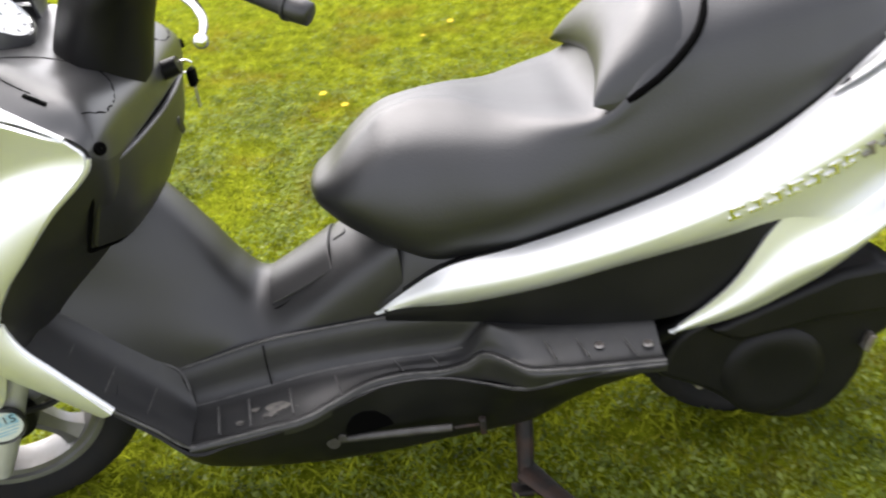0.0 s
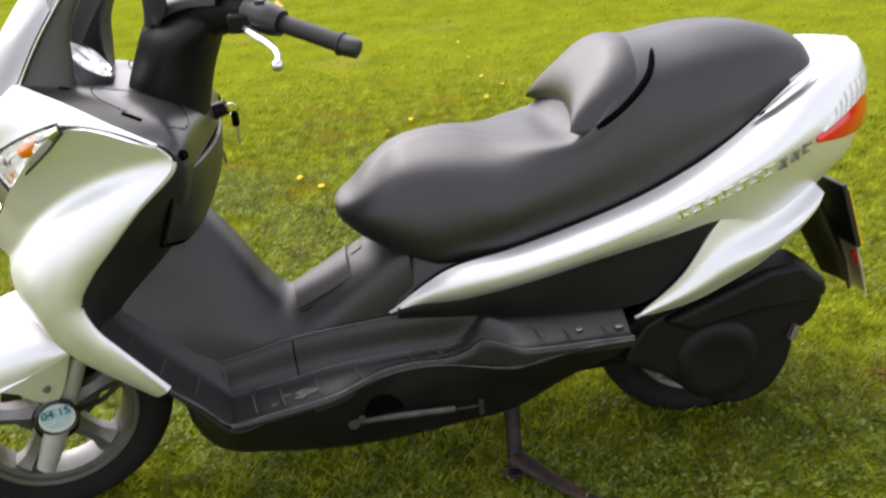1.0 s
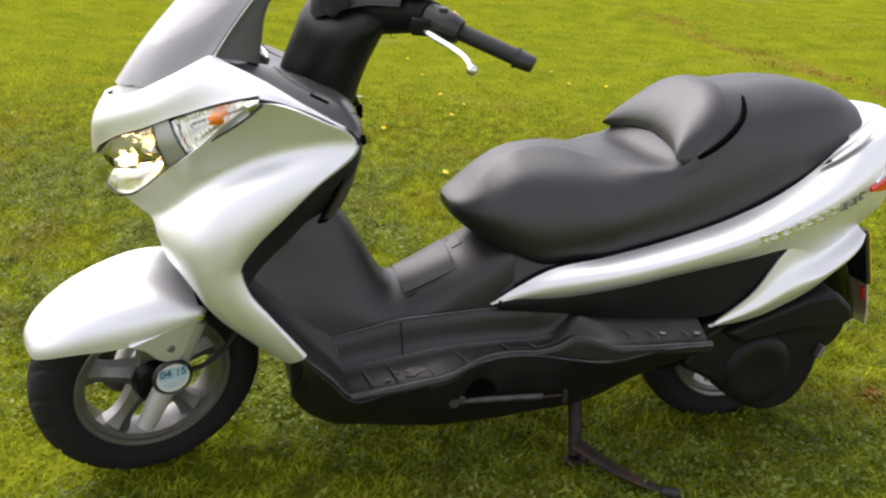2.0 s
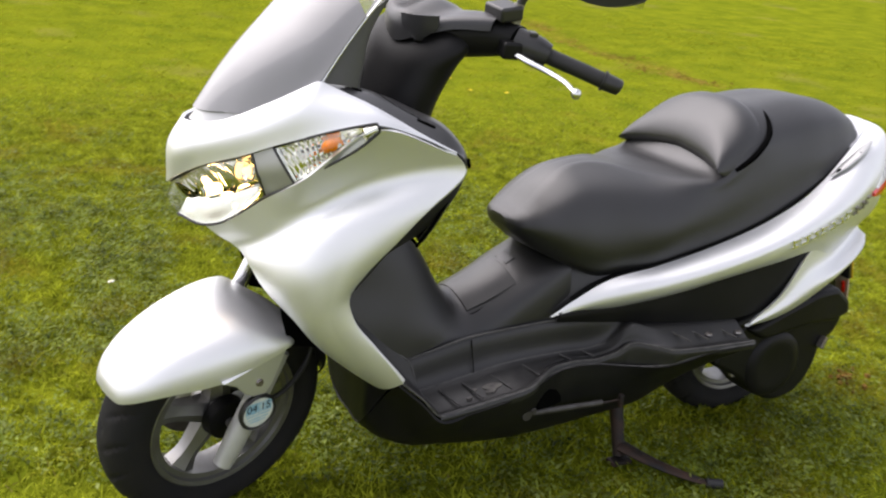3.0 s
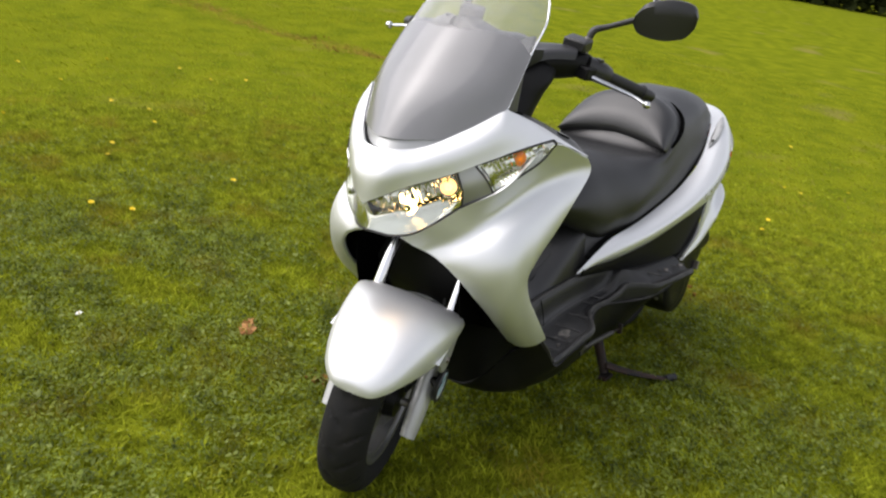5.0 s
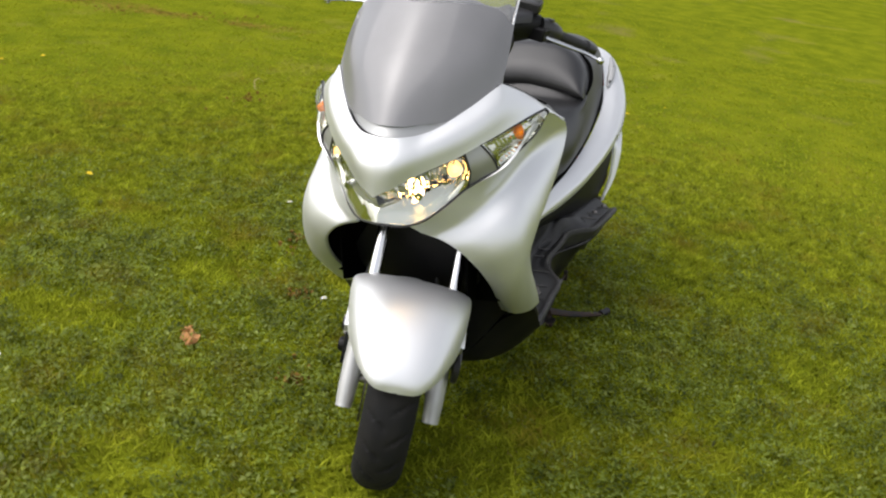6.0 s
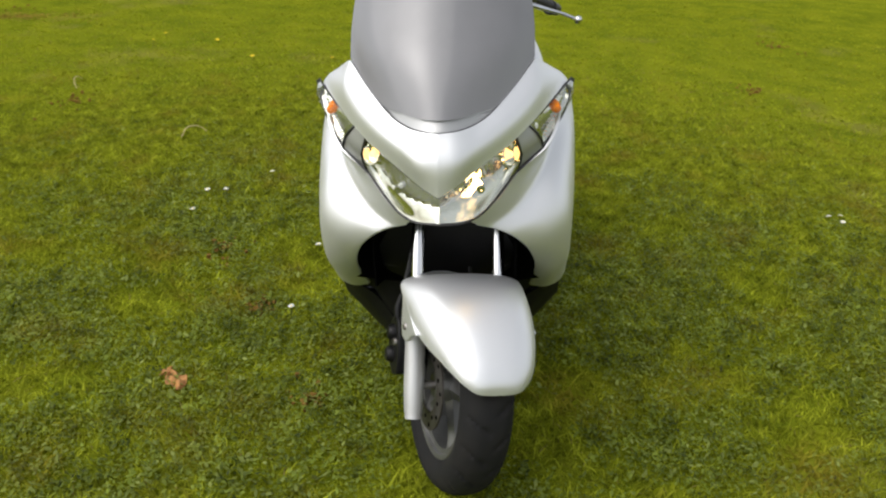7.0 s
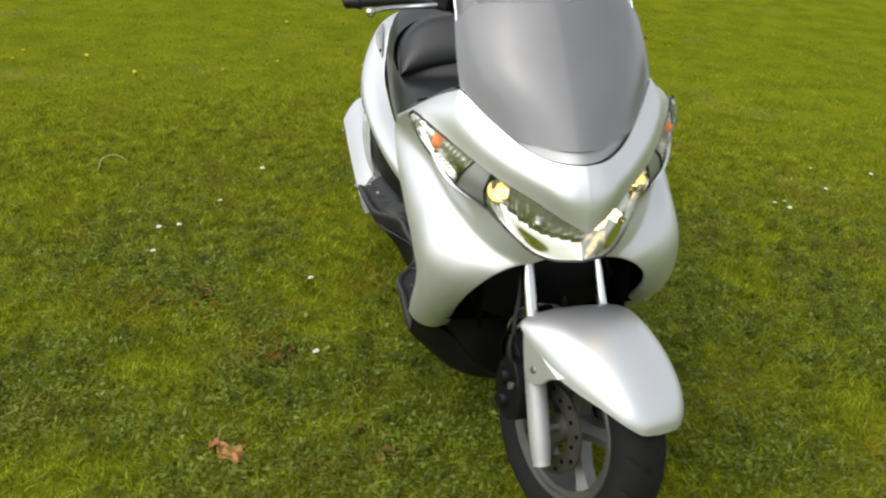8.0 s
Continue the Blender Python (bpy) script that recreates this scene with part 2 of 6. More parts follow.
class Shape:
    """Vertices and faces of one part."""

    def __init__(self):
        self.v, self.f = [], []

    def add(self, verts, faces):
        k = len(self.v)
        self.v += [tuple(float(c) for c in p) for p in verts]
        self.f += [tuple(k + i for i in face) for face in faces]
        return self

    def sheet(self, rows, nu=24, nv=16, thick=0.004):
        """A panel through rows of control points, with thickness on its inner side."""
        g = smooth(np.swapaxes(smooth(np.asarray(rows, float), nu), 0, 1), nv).swapaxes(0, 1)
        du, dv = np.gradient(g, axis=0), np.gradient(g, axis=1)
        nrm = np.cross(du, dv)
        nrm /= np.linalg.norm(nrm, axis=-1, keepdims=True) + 1e-9
        back = g - nrm * thick
        idx = np.arange(nu * nv).reshape(nu, nv)
        top = [(idx[i, j], idx[i + 1, j], idx[i + 1, j + 1], idx[i, j + 1]) for i in range(nu - 1) for j in range(nv - 1)]
        n = nu * nv
        low = [tuple(n + q for q in reversed(f)) for f in top]
        rim = [*idx[:, 0], *idx[-1, 1:], *idx[-2::-1, -1], *idx[0, -2:0:-1]]
        side = [(rim[i], n + rim[i], n + rim[(i + 1) % len(rim)], rim[(i + 1) % len(rim)]) for i in range(len(rim))]
        return self.add([*g.reshape(-1, 3), *back.reshape(-1, 3)], top + low + side)

    def loft(self, loops, nu=24, nv=32, caps=True):
        """A closed body through loops of control points."""
        a = np.asarray(loops, float)
        a = smooth(a, nu) if nu else a
        a = smooth(np.concatenate([a, a[:, :1]], 1).swapaxes(0, 1), nv + 1).swapaxes(0, 1)[:, :-1] if nv else a
        m, n = a.shape[:2]
        faces = [(i * n + j, i * n + (j + 1) % n, (i + 1) * n + (j + 1) % n, (i + 1) * n + j) for i in range(m - 1) for j in range(n)]
        if caps:
            faces += [tuple(range(n - 1, -1, -1)), tuple((m - 1) * n + j for j in range(n))]
        return self.add(a.reshape(-1, 3), faces)

    def tube(self, path, radius, n=12, steps=16, flat=1.0, up=(0, 0, 1)):
        p = smooth(path, steps) if steps else np.asarray(path, float)
        r = np.interp(np.linspace(0, 1, len(p)), np.linspace(0, 1, len(radius)), radius) if np.ndim(radius) else np.full(len(p), radius)
        loops = []
        for q, d, rad in zip(p, np.gradient(p, axis=0), r):
            d = d / np.linalg.norm(d)
            a = np.cross(d, up)
            a = a / np.linalg.norm(a) if np.linalg.norm(a) > 1e-3 else np.array([1.0, 0, 0])
            b = np.cross(a, d)
            loops.append([q + rad * (math.cos(t) * a + flat * math.sin(t) * b) for t in np.linspace(0, 2 * math.pi, n, endpoint=False)])
        return self.loft(loops, 0, 0)

    def lathe(self, profile, centre, axis=(0, 1, 0), n=48, closed=True):
        """A profile of (distance along the axis, radius) turned round the axis."""
        w = Vector(axis).normalized()
        u = w.orthogonal().normalized()
        t = w.cross(u)
        c = Vector(centre)
        k = len(profile)
        verts = [c + w * h + (u * math.cos(a) + t * math.sin(a)) * r for a in np.linspace(0, 2 * math.pi, n, endpoint=False) for h, r in profile]
        m = k if closed else k - 1
        faces = [(i * k + j, ((i + 1) % n) * k + j, ((i + 1) % n) * k + (j + 1) % k, i * k + (j + 1) % k) for i in range(n) for j in range(m)]
        return self.add(verts, faces)

    def box(self, centre, size, turn=(0, 0, 0)):
        m = pose(*centre, *turn)
        c = [(-1, -1, -1), (1, -1, -1), (1, 1, -1), (-1, 1, -1), (-1, -1, 1), (1, -1, 1), (1, 1, 1), (-1, 1, 1)]
        return self.add([m @ Vector((a * size[0] / 2, b * size[1] / 2, d * size[2] / 2)) for a, b, d in c],
                        [(0, 3, 2, 1), (4, 5, 6, 7), (0, 1, 5, 4), (1, 2, 6, 5), (2, 3, 7, 6), (3, 0, 4, 7)])

    def prism(self, outline, y0, y1, shrink=1.0):
        """An outline in x and z given depth along y; the y1 end may be smaller."""
        o = np.asarray(outline, float)
        c = o.mean(0)
        n = len(o)
        verts = [(x, y0, z) for x, z in o] + [(c[0] + (x - c[0]) * shrink, y1, c[1] + (z - c[1]) * shrink) for x, z in o]
        return self.add(verts, [tuple(range(n)), tuple(range(2 * n - 1, n - 1, -1))] + [(i, n + i, n + (i + 1) % n, (i + 1) % n) for i in range(n)])

    def mirrored(self):
        s = Shape()
        s.v, s.f = [(x, -y, z) for x, y, z in self.v], [tuple(reversed(f)) for f in self.f]
        return s

    def moved(self, m):
        s = Shape()
        s.v, s.f = [tuple(m @ Vector(p)) for p in self.v], list(self.f)
        return s


def part(name, shape, mat, parent, label="", bevel=0.0, sharp=38):
    """Links a shape as ONE mesh object under a thing or a part."""
    me = bpy.data.meshes.new(name)
    me.from_pydata(shape.v, [], shape.f)
    bm = bmesh.new()
    bm.from_mesh(me)
    bmesh.ops.remove_doubles(bm, verts=bm.verts, dist=1e-6)
    bmesh.ops.recalc_face_normals(bm, faces=bm.faces)
    bm.to_mesh(me)
    bm.free()
    me.materials.append(mat)
    me.polygons.foreach_set("use_smooth", [True] * len(me.polygons))
    me.set_sharp_from_angle(angle=radians(sharp))
    ob = new(name, me)
    ob.parent = parent
    if bevel:
        b = ob.modifiers.new("bevel", "BEVEL")
        b.width, b.segments, b.limit_method, b.angle_limit = bevel, 3, "ANGLE", radians(35)
        b.harden_normals = False
    if label:
        tagged(ob, label)
    return ob


def left(rows):
    """Rows given with y as distance from the middle, on the left side."""
    a = np.array(rows, float)
    a[..., 1] *= -1
    return a


def pair(name, shape, mat, parent, label="", **k):
    """The left-hand shape and its mirror image."""
    return part(name, shape, mat, parent, label, **k), part(name, shape.mirrored(), mat, parent, label, **k)


# ---- ground ----
def turf_material():
    m = bpy.data.materials.new("mown_grass_ground")
    m.use_nodes = True
    n, l = m.node_tree.nodes, m.node_tree.links
    p = n["Principled BSDF"]
    p.inputs["Roughness"].default_value = 0.9
    p.inputs["Specular IOR Level"].default_value = 0.0
    geo = n.new("ShaderNodeNewGeometry")

    def noi(scale, detail=6):
        t = n.new("ShaderNodeTexNoise")
        t.inputs["Scale"].default_value, t.inputs["Detail"].default_value = scale, detail
        l.new(geo.outputs["Position"], t.inputs["Vector"])
        return t

    def ramp(src, stops):
        r = n.new("ShaderNodeValToRGB")
        r.color_ramp.elements[0].position, r.color_ramp.elements[0].color = stops[0][0], (*stops[0][1], 1)
        r.color_ramp.elements[1].position, r.color_ramp.elements[1].color = stops[-1][0], (*stops[-1][1], 1)
        for pos, c in stops[1:-1]:
            e = r.color_ramp.elements.new(pos)
            e.color = (*c, 1)
        l.new(src, r.inputs[0])
        return r

    fine = ramp(noi(90, 8).outputs["Fac"], [(0.25, (0.118, 0.138, 0.007)), (0.50, (0.145, 0.168, 0.010)), (0.75, (0.185, 0.202, 0.014))])
    broad = ramp(noi(3.2, 8).outputs["Fac"], [(0.32, (0.70, 0.78, 0.74)), (0.66, (1.16, 1.13, 0.98))])
    mx = n.new("ShaderNodeMix")
    mx.data_type, mx.blend_type = "RGBA", "MULTIPLY"
    mx.inputs[0].default_value = 1.0
    l.new(fine.outputs[0], mx.inputs[6])
    l.new(broad.outputs[0], mx.inputs[7])
    dry = ramp(noi(1.1, 7).outputs["Fac"], [(0.60, (0, 0, 0)), (0.74, (0.6, 0.6, 0.6))])
    mx2 = n.new("ShaderNodeMix")
    mx2.data_type = "RGBA"
    l.new(dry.outputs[0], mx2.inputs[0])
    l.new(mx.outputs[2], mx2.inputs[6])
    mx2.inputs[7].default_value = (0.20, 0.17, 0.05, 1)
    l.new(mx2.outputs[2], p.inputs["Base Color"])
    b = n.new("ShaderNodeBump")
    b.inputs["Strength"].default_value, b.inputs["Distance"].default_value = 0.25, 0.02
    l.new(noi(60, 8).outputs["Fac"], b.inputs["Height"])
    l.new(b.outputs[0], p.inputs["Normal"])
    return m


def blade_material(name, dark, light, rand=1.0, thatch=0.0, gloss=0.04):
    m = bpy.data.materials.new(name)
    m.use_nodes = True
    n, l = m.node_tree.nodes, m.node_tree.links
    p = n["Principled BSDF"]
    p.inputs["Roughness"].default_value = 0.6
    p.inputs["Specular IOR Level"].default_value = gloss
    g = n.new("ShaderNodeNewGeometry")
    t = n.new("ShaderNodeTexNoise")
    t.inputs["Scale"].default_value, t.inputs["Detail"].default_value = 13, 6
    l.new(g.outputs["Position"], t.inputs["Vector"])
    add = n.new("ShaderNodeMath")
    add.operation = "MULTIPLY_ADD"
    l.new(g.outputs["Random Per Island"], add.inputs[0])
    add.inputs[1].default_value = 0.48 * rand
    mr = n.new("ShaderNodeMapRange")
    mr.inputs["From Min"].default_value, mr.inputs["From Max"].default_value, mr.inputs["To Max"].default_value = 0.36, 0.66, 0.55
    l.new(t.outputs["Fac"], mr.inputs["Value"])
    l.new(mr.outputs[0], add.inputs[2])
    r = n.new("ShaderNodeValToRGB")
    r.color_ramp.elements[0].color, r.color_ramp.elements[1].color = (*dark, 1), (*light, 1)
    l.new(add.outputs[0], r.inputs[0])
    # worn, thatchy patches half a metre wide
    big = n.new("ShaderNodeTexNoise")
    big.inputs["Scale"].default_value, big.inputs["Detail"].default_value = 2.9, 5
    l.new(g.outputs["Position"], big.inputs["Vector"])
    pm = n.new("ShaderNodeMapRange")
    pm.inputs["From Min"].default_value, pm.inputs["From Max"].default_value, pm.inputs["To Max"].default_value = 0.52, 0.66, thatch
    l.new(big.outputs["Fac"], pm.inputs["Value"])
    pt = n.new("ShaderNodeMix")
    pt.data_type = "RGBA"
    l.new(pm.outputs[0], pt.inputs[0])
    l.new(r.outputs[0], pt.inputs[6])
    pt.inputs[7].default_value = (0.30, 0.225, 0.030, 1)
    l.new(pt.outputs[2], p.inputs["Base Color"])
    tl = n.new("ShaderNodeBsdfTranslucent")
    l.new(pt.outputs[2], tl.inputs["Color"])
    mx = n.new("ShaderNodeMixShader")
    mx.inputs[0].default_value = 0.45
    l.new(p.outputs[0], mx.inputs[1])
    l.new(tl.outputs[0], mx.inputs[2])
    l.new(mx.outputs[0], n["Material Output"].inputs["Surface"])
    return m


TURF = turf_material()
BLADES = blade_material("grass_blades", (0.066, 0.086, 0.005), (0.49, 0.54, 0.036), thatch=0.6)
FARBLADES = blade_material("far_grass_blades", (0.15, 0.18, 0.004), (0.36, 0.40, 0.020), thatch=0.25)
STRAW = blade_material("straw_blades", (0.14, 0.11, 0.03), (0.34, 0.28, 0.10))
CLIPPINGS = blade_material("dry_clippings", (0.24, 0.16, 0.03), (0.46, 0.34, 0.07))
CLOVER = blade_material("clover_leaves", (0.018, 0.032, 0.003), (0.30, 0.38, 0.050), thatch=0.25, gloss=0.25)
WEED = blade_material("weed_leaves", (0.09, 0.12, 0.012), (0.36, 0.42, 0.10), gloss=0.35)
BRUSH = blade_material("hedge_leaves", (0.012, 0.018, 0.006), (0.06, 0.075, 0.02))


def swell(x, y):
    """Gentle unevenness of the lawn, level under the scooter."""
    far = np.clip((np.hypot(x + 0.2, y - 1.6) - 2.0) / 6.0, 0, 1)
    return far * 0.06 * (np.sin(x * 0.55 + 0.6) * np.cos(y * 0.47) + 0.5 * np.sin(x * 1.3 + y * 0.9))


def ground():
    edges = np.r_[-300, -120, -60, -30, np.linspace(-16, 22, 96), 40, 80, 160, 400]
    gx, gy = np.meshgrid(edges, edges, indexing="ij")
    gz = swell(gx, gy) - 0.008
    n = len(edges)
    idx = np.arange(n * n).reshape(n, n)
    faces = np.stack([idx[:-1, :-1], idx[1:, :-1], idx[1:, 1:], idx[:-1, 1:]], -1).reshape(-1, 4)
    me = bpy.data.meshes.new("ground")
    me.from_pydata(np.stack([gx, gy, gz], -1).reshape(-1, 3).tolist(), [], faces.tolist())
    me.materials.append(TURF)
    me.polygons.foreach_set("use_smooth", [True] * len(me.polygons))
    return tagged(new("ground", me), "mown grass field with small dips and bare patches", "ground", kind="structure")


ground()


def tufts(x, y, cell, seed):
    """Smooth random relief from 0 to 1 with bumps about one cell wide."""
    table = np.random.default_rng(seed).uniform(0, 1, (256, 256))
    i, j = np.floor(x / cell).astype(int), np.floor(y / cell).astype(int)
    u, v = x / cell - i, y / cell - j
    u, v = u * u * (3 - 2 * u), v * v * (3 - 2 * v)
    a, b = table[i % 256, j % 256], table[(i + 1) % 256, j % 256]
    c, d = table[i % 256, (j + 1) % 256], table[(i + 1) % 256, (j + 1) % 256]
    return (a * (1 - u) + b * u) * (1 - v) + (c * (1 - u) + d * u) * v


def blades(name, label, mat, places, height, width, seed, lean):
    """Loose blades of two triangles each, strewn over a stretch of lawn."""
    rng = np.random.default_rng(seed)
    x, y = places
    n = len(x)
    rise = 0.5 * tufts(x, y, 0.11, 5) + 0.5 * tufts(x, y, 0.045, 6)
    h = rng.uniform(*height, n) * (0.45 + 0.85 * rise)
    w = rng.uniform(*width, n)
    a, b = rng.uniform(0, 2 * np.pi, n), rng.uniform(0, 2 * np.pi, n)
    off = h * lean * rng.uniform(0.2, 1.6, n)
    base = np.stack([x, y, swell(x, y) - 0.012], -1)
    side = np.stack([np.cos(a), np.sin(a), 0 * a], -1) * w[:, None] / 2
    out = np.stack([np.cos(b) * off, np.sin(b) * off, h], -1)
    mid = base + out * np.array([0.4, 0.4, 0.62])
    v = np.stack([base - side, base + side, mid + side * 0.8, mid - side * 0.8, base + out], 1).reshape(-1, 3)
    k = (np.arange(n) * 5)[:, None]
    loops = np.concatenate([k + [0, 1, 2, 3], k + [3, 2, 4]], 1).ravel()
    me = bpy.data.meshes.new(name)
    me.vertices.add(len(v))
    me.vertices.foreach_set("co", v.ravel())
    me.loops.add(len(loops))
    me.loops.foreach_set("vertex_index", loops)
    me.polygons.add(2 * n)
    me.polygons.foreach_set("loop_start", np.stack([np.arange(n) * 7, np.arange(n) * 7 + 4], 1).ravel())
    me.update(calc_edges=True)
    me.materials.append(mat)
    return tagged(new(name, me), label, "grass", kind="stuff")


def spread(n, seed, cx, cy, sd, tail):
    """Places spread evenly round a centre, thinning out softly at the border."""
    rng = np.random.default_rng(seed)
    r = sd * np.sqrt(rng.uniform(0, 1, n)) * (1 + np.abs(rng.normal(0, tail, n)))
    a = rng.uniform(0, 2 * np.pi, n)
    return cx + r * np.cos(a), cy + r * np.sin(a)


def clumps(n, seed, xy, size, up, name, label, mat):
    """Small broad leaves lying at all angles just above the soil, one quad each."""
    rng = np.random.default_rng(seed)
    x, y = xy
    keep = 0.65 * tufts(x, y, 0.26, 8) + 0.35 * tufts(x, y, 0.09, 9) + rng.uniform(-0.16, 0.16, n) > 0.47
    x, y = x[keep], y[keep]
    n = len(x)
    c = np.stack([x, y, swell(x, y) + rng.uniform(*up, n)], -1)
    a, tilt = rng.uniform(0, 2 * np.pi, n), rng.normal(0, 0.45, (n, 2))
    s = rng.uniform(*size, n)[:, None] / 2
    u = np.stack([np.cos(a), np.sin(a), tilt[:, 0]], -1) * s
    v = np.stack([-np.sin(a), np.cos(a), tilt[:, 1]], -1) * s * 0.5
    vert = np.stack([c - u, c - 0.1 * u + v, c + u, c - 0.1 * u - v], 1).reshape(-1, 3)
    me = bpy.data.meshes.new(name)
    me.vertices.add(4 * n)
    me.vertices.foreach_set("co", vert.ravel())
    me.loops.add(4 * n)
    me.loops.foreach_set("vertex_index", np.arange(4 * n))
    me.polygons.add(n)
    me.polygons.foreach_set("loop_start", np.arange(n) * 4)
    me.update(calc_edges=True)
    me.materials.append(mat)
    return tagged(new(name, me), label, "lawn weeds", kind="stuff")


blades("grass", "short yellow-green mown grass blades on the lawn", BLADES, spread(400000, 11, -0.5, 1.9, 2.6, 0.35), (0.008, 0.034), (0.003, 0.008), 1, 1.2)
blades("grass", "coarser grass blades further out on the lawn", FARBLADES, spread(170000, 12, 1.2, 3.4, 6.0, 0.4), (0.008, 0.022), (0.007, 0.014), 2, 1.1)
blades("dry_grass", "scattered straw-coloured dead grass blades", STRAW, spread(50000, 13, 0.0, 2.0, 3.4, 0.4), (0.006, 0.020), (0.002, 0.005), 3, 1.6)
rng_row = np.random.default_rng(21)
u_row = rng_row.uniform(-0.6, 1.3, 12000)
gap_row = tufts(u_row * 2.1, u_row * 0 + 0.3, 0.16, 31) + rng_row.uniform(-0.25, 0.25, len(u_row))
u_row = u_row[gap_row > 0.48]
drift = 0.22 * (tufts(u_row * 2.1, u_row * 0, 0.5, 32) - 0.5)
wide = 0.05 + 0.10 * tufts(u_row * 2.1, u_row * 0, 0.25, 33)
x_row = 3.72 + 0.3 * u_row + drift + rng_row.normal(0, 1, len(u_row)) * wide
y_row = 7.9 - 2.1 * u_row + rng_row.normal(0, 1, len(u_row)) * wide
blades("dry_clippings", "row of dry brown grass clippings on the lawn", CLIPPINGS, (x_row, y_row), (0.006, 0.016), (0.008, 0.016), 22, 2.0)
clumps(270000, 4, spread(270000, 14, -1.3, 1.5, 2.1, 0.4), (0.008, 0.018), (0.004, 0.022), "clover", "low clover and moss leaves in the turf", CLOVER)
clumps(22000, 24, spread(22000, 25, -1.3, 1.6, 2.0, 0.4), (0.010, 0.022), (0.010, 0.026), "weed_leaves", "larger pale weed leaves lying in the turf", WEED)

# ---- scooter ----
LEAN_M = pose(-0.2, 1.578, 0.0, 0, 0, 3.6) @ pose(0, 0, 0, -3.8, 0, 0)
scooter = tagged(new("motor_scooter"), "silver and black motor scooter parked on its centre stand on grass", "scooter")
scooter.matrix_world = LEAN_M
# The steering turns about a raked axis: x runs to the rear, -y to the scooter's left.
STEM, RAKE, STEER = Vector((-0.765, 0, 0)), Vector((0.454, 0, 0.891)).normalized(), 21.0
S = Matrix.Translation(STEM) @ Matrix.Rotation(radians(STEER), 4, RAKE) @ Matrix.Translation(-STEM)
FA, RA = (-0.725, 0.0, 0.246), (0.765, 0.0, 0.218)


def spart(name, shape, mat, parent=None, label="", **k):
    """A part that turns with the steering."""
    return part(name, shape.moved(S), mat, parent or scooter, label, **k)


# front panels, left and right
TOPLINE = [(-0.735, 0.06, 0.672), (-0.70, 0.11, 0.698), (-0.646, 0.166, 0.752), (-0.603, 0.230, 0.800), (-0.47, 0.277, 0.903), (-0.318, 0.300, 0.856)]
VALLEY = [(-0.716, 0.074, 0.657), (-0.657, 0.148, 0.687), (-0.588, 0.203, 0.737), (-0.457, 0.244, 0.803), (-0.350, 0.283, 0.832), (-0.300, 0.301, 0.838)]
ARCH = [(-0.716, 0.074, 0.657), (-0.690, 0.092, 0.642), (-0.679, 0.118, 0.632), (-0.670, 0.154, 0.613), (-0.651, 0.188, 0.579), (-0.611, 0.209, 0.532), (-0.556, 0.219, 0.478), (-0.492, 0.216, 0.420), (-0.428, 0.212, 0.364)]
REAR = [(-0.300, 0.301, 0.838), (-0.293, 0.303, 0.822), (-0.312, 0.305, 0.803), (-0.372, 0.307, 0.755), (-0.437, 0.302, 0.690), (-0.490, 0.294, 0.634), (-0.521, 0.288, 0.583), (-0.509, 0.290, 0.532), (-0.469, 0.293, 0.477), (-0.420, 0.296, 0.417), (-0.397, 0.297, 0.388)]
FOOT = [(-0.428, 0.212, 0.364), (-0.434, 0.250, 0.364), (-0.420, 0.282, 0.374), (-0.397, 0.297, 0.388)]


def along(points, n):
    """n points spaced evenly along a smooth curve."""
    c = smooth(points, 400)
    d = np.r_[0, np.cumsum(np.linalg.norm(np.diff(c, axis=0), axis=1))]
    return np.stack([np.interp(np.linspace(0, d[-1], n), d, c[:, k]) for k in range(3)], 1)


def panel_between(top, bottom, start, end, nu, nv, swell_out=0.0):
    """A surface between four edges, swelling outwards in its middle."""
    t, b, l, r = along(top, nv), along(bottom, nv), along(start, nu), along(end, nu)
    u, v = np.linspace(0, 1, nu)[:, None, None], np.linspace(0, 1, nv)[None, :, None]
    g = (1 - u) * t[None] + u * b[None] + (1 - v) * l[:, None] + v * r[:, None]
    g -= (1 - u) * (1 - v) * t[0] + (1 - u) * v * t[-1] + u * (1 - v) * b[0] + u * v * b[-1]
    nrm = np.cross(np.gradient(g, axis=0), np.gradient(g, axis=1))
    nrm /= np.linalg.norm(nrm, axis=-1, keepdims=True) + 1e-9
    out = np.sign((nrm * np.array([-0.5, 1.0, 0.0])).sum(-1, keepdims=True).mean())
    return g + nrm * out * swell_out * 16 * (u * (1 - u) * v * (1 - v)) ** 0.8


# a hollow runs under the lamps; below it the leg shield swells out and folds round to the wheel arch
upper = panel_between(TOPLINE, VALLEY, [TOPLINE[0], VALLEY[0]], [TOPLINE[-1], VALLEY[-1]], 14, 61)
lower = panel_between(VALLEY, FOOT, ARCH, REAR, 56, 61, 0.009)
fair_net = np.concatenate([upper, lower[1:]])
for _ in range(4):  # soften the fold along the hollow
    near = fair_net[8:20].copy()
    near[1:-1] = near[1:-1] * 0.5 + (near[:-2] + near[2:]) * 0.25
    fair_net[8:20] = near
FAIR = left(fair_net)
pair("side_fairing", Shape().sheet(FAIR, 69, 61, -0.006), SILVER, scooter)
pair("fairing_edge", Shape().tube(FAIR[14:, -1] + np.array([-0.001, 0.0035, 0]), 0.0062, 10, 0), SILVER, scooter)
pair("arch_lip", Shape().tube(FAIR[14:, 0], 0.0045, 8, 0), SILVER, scooter)

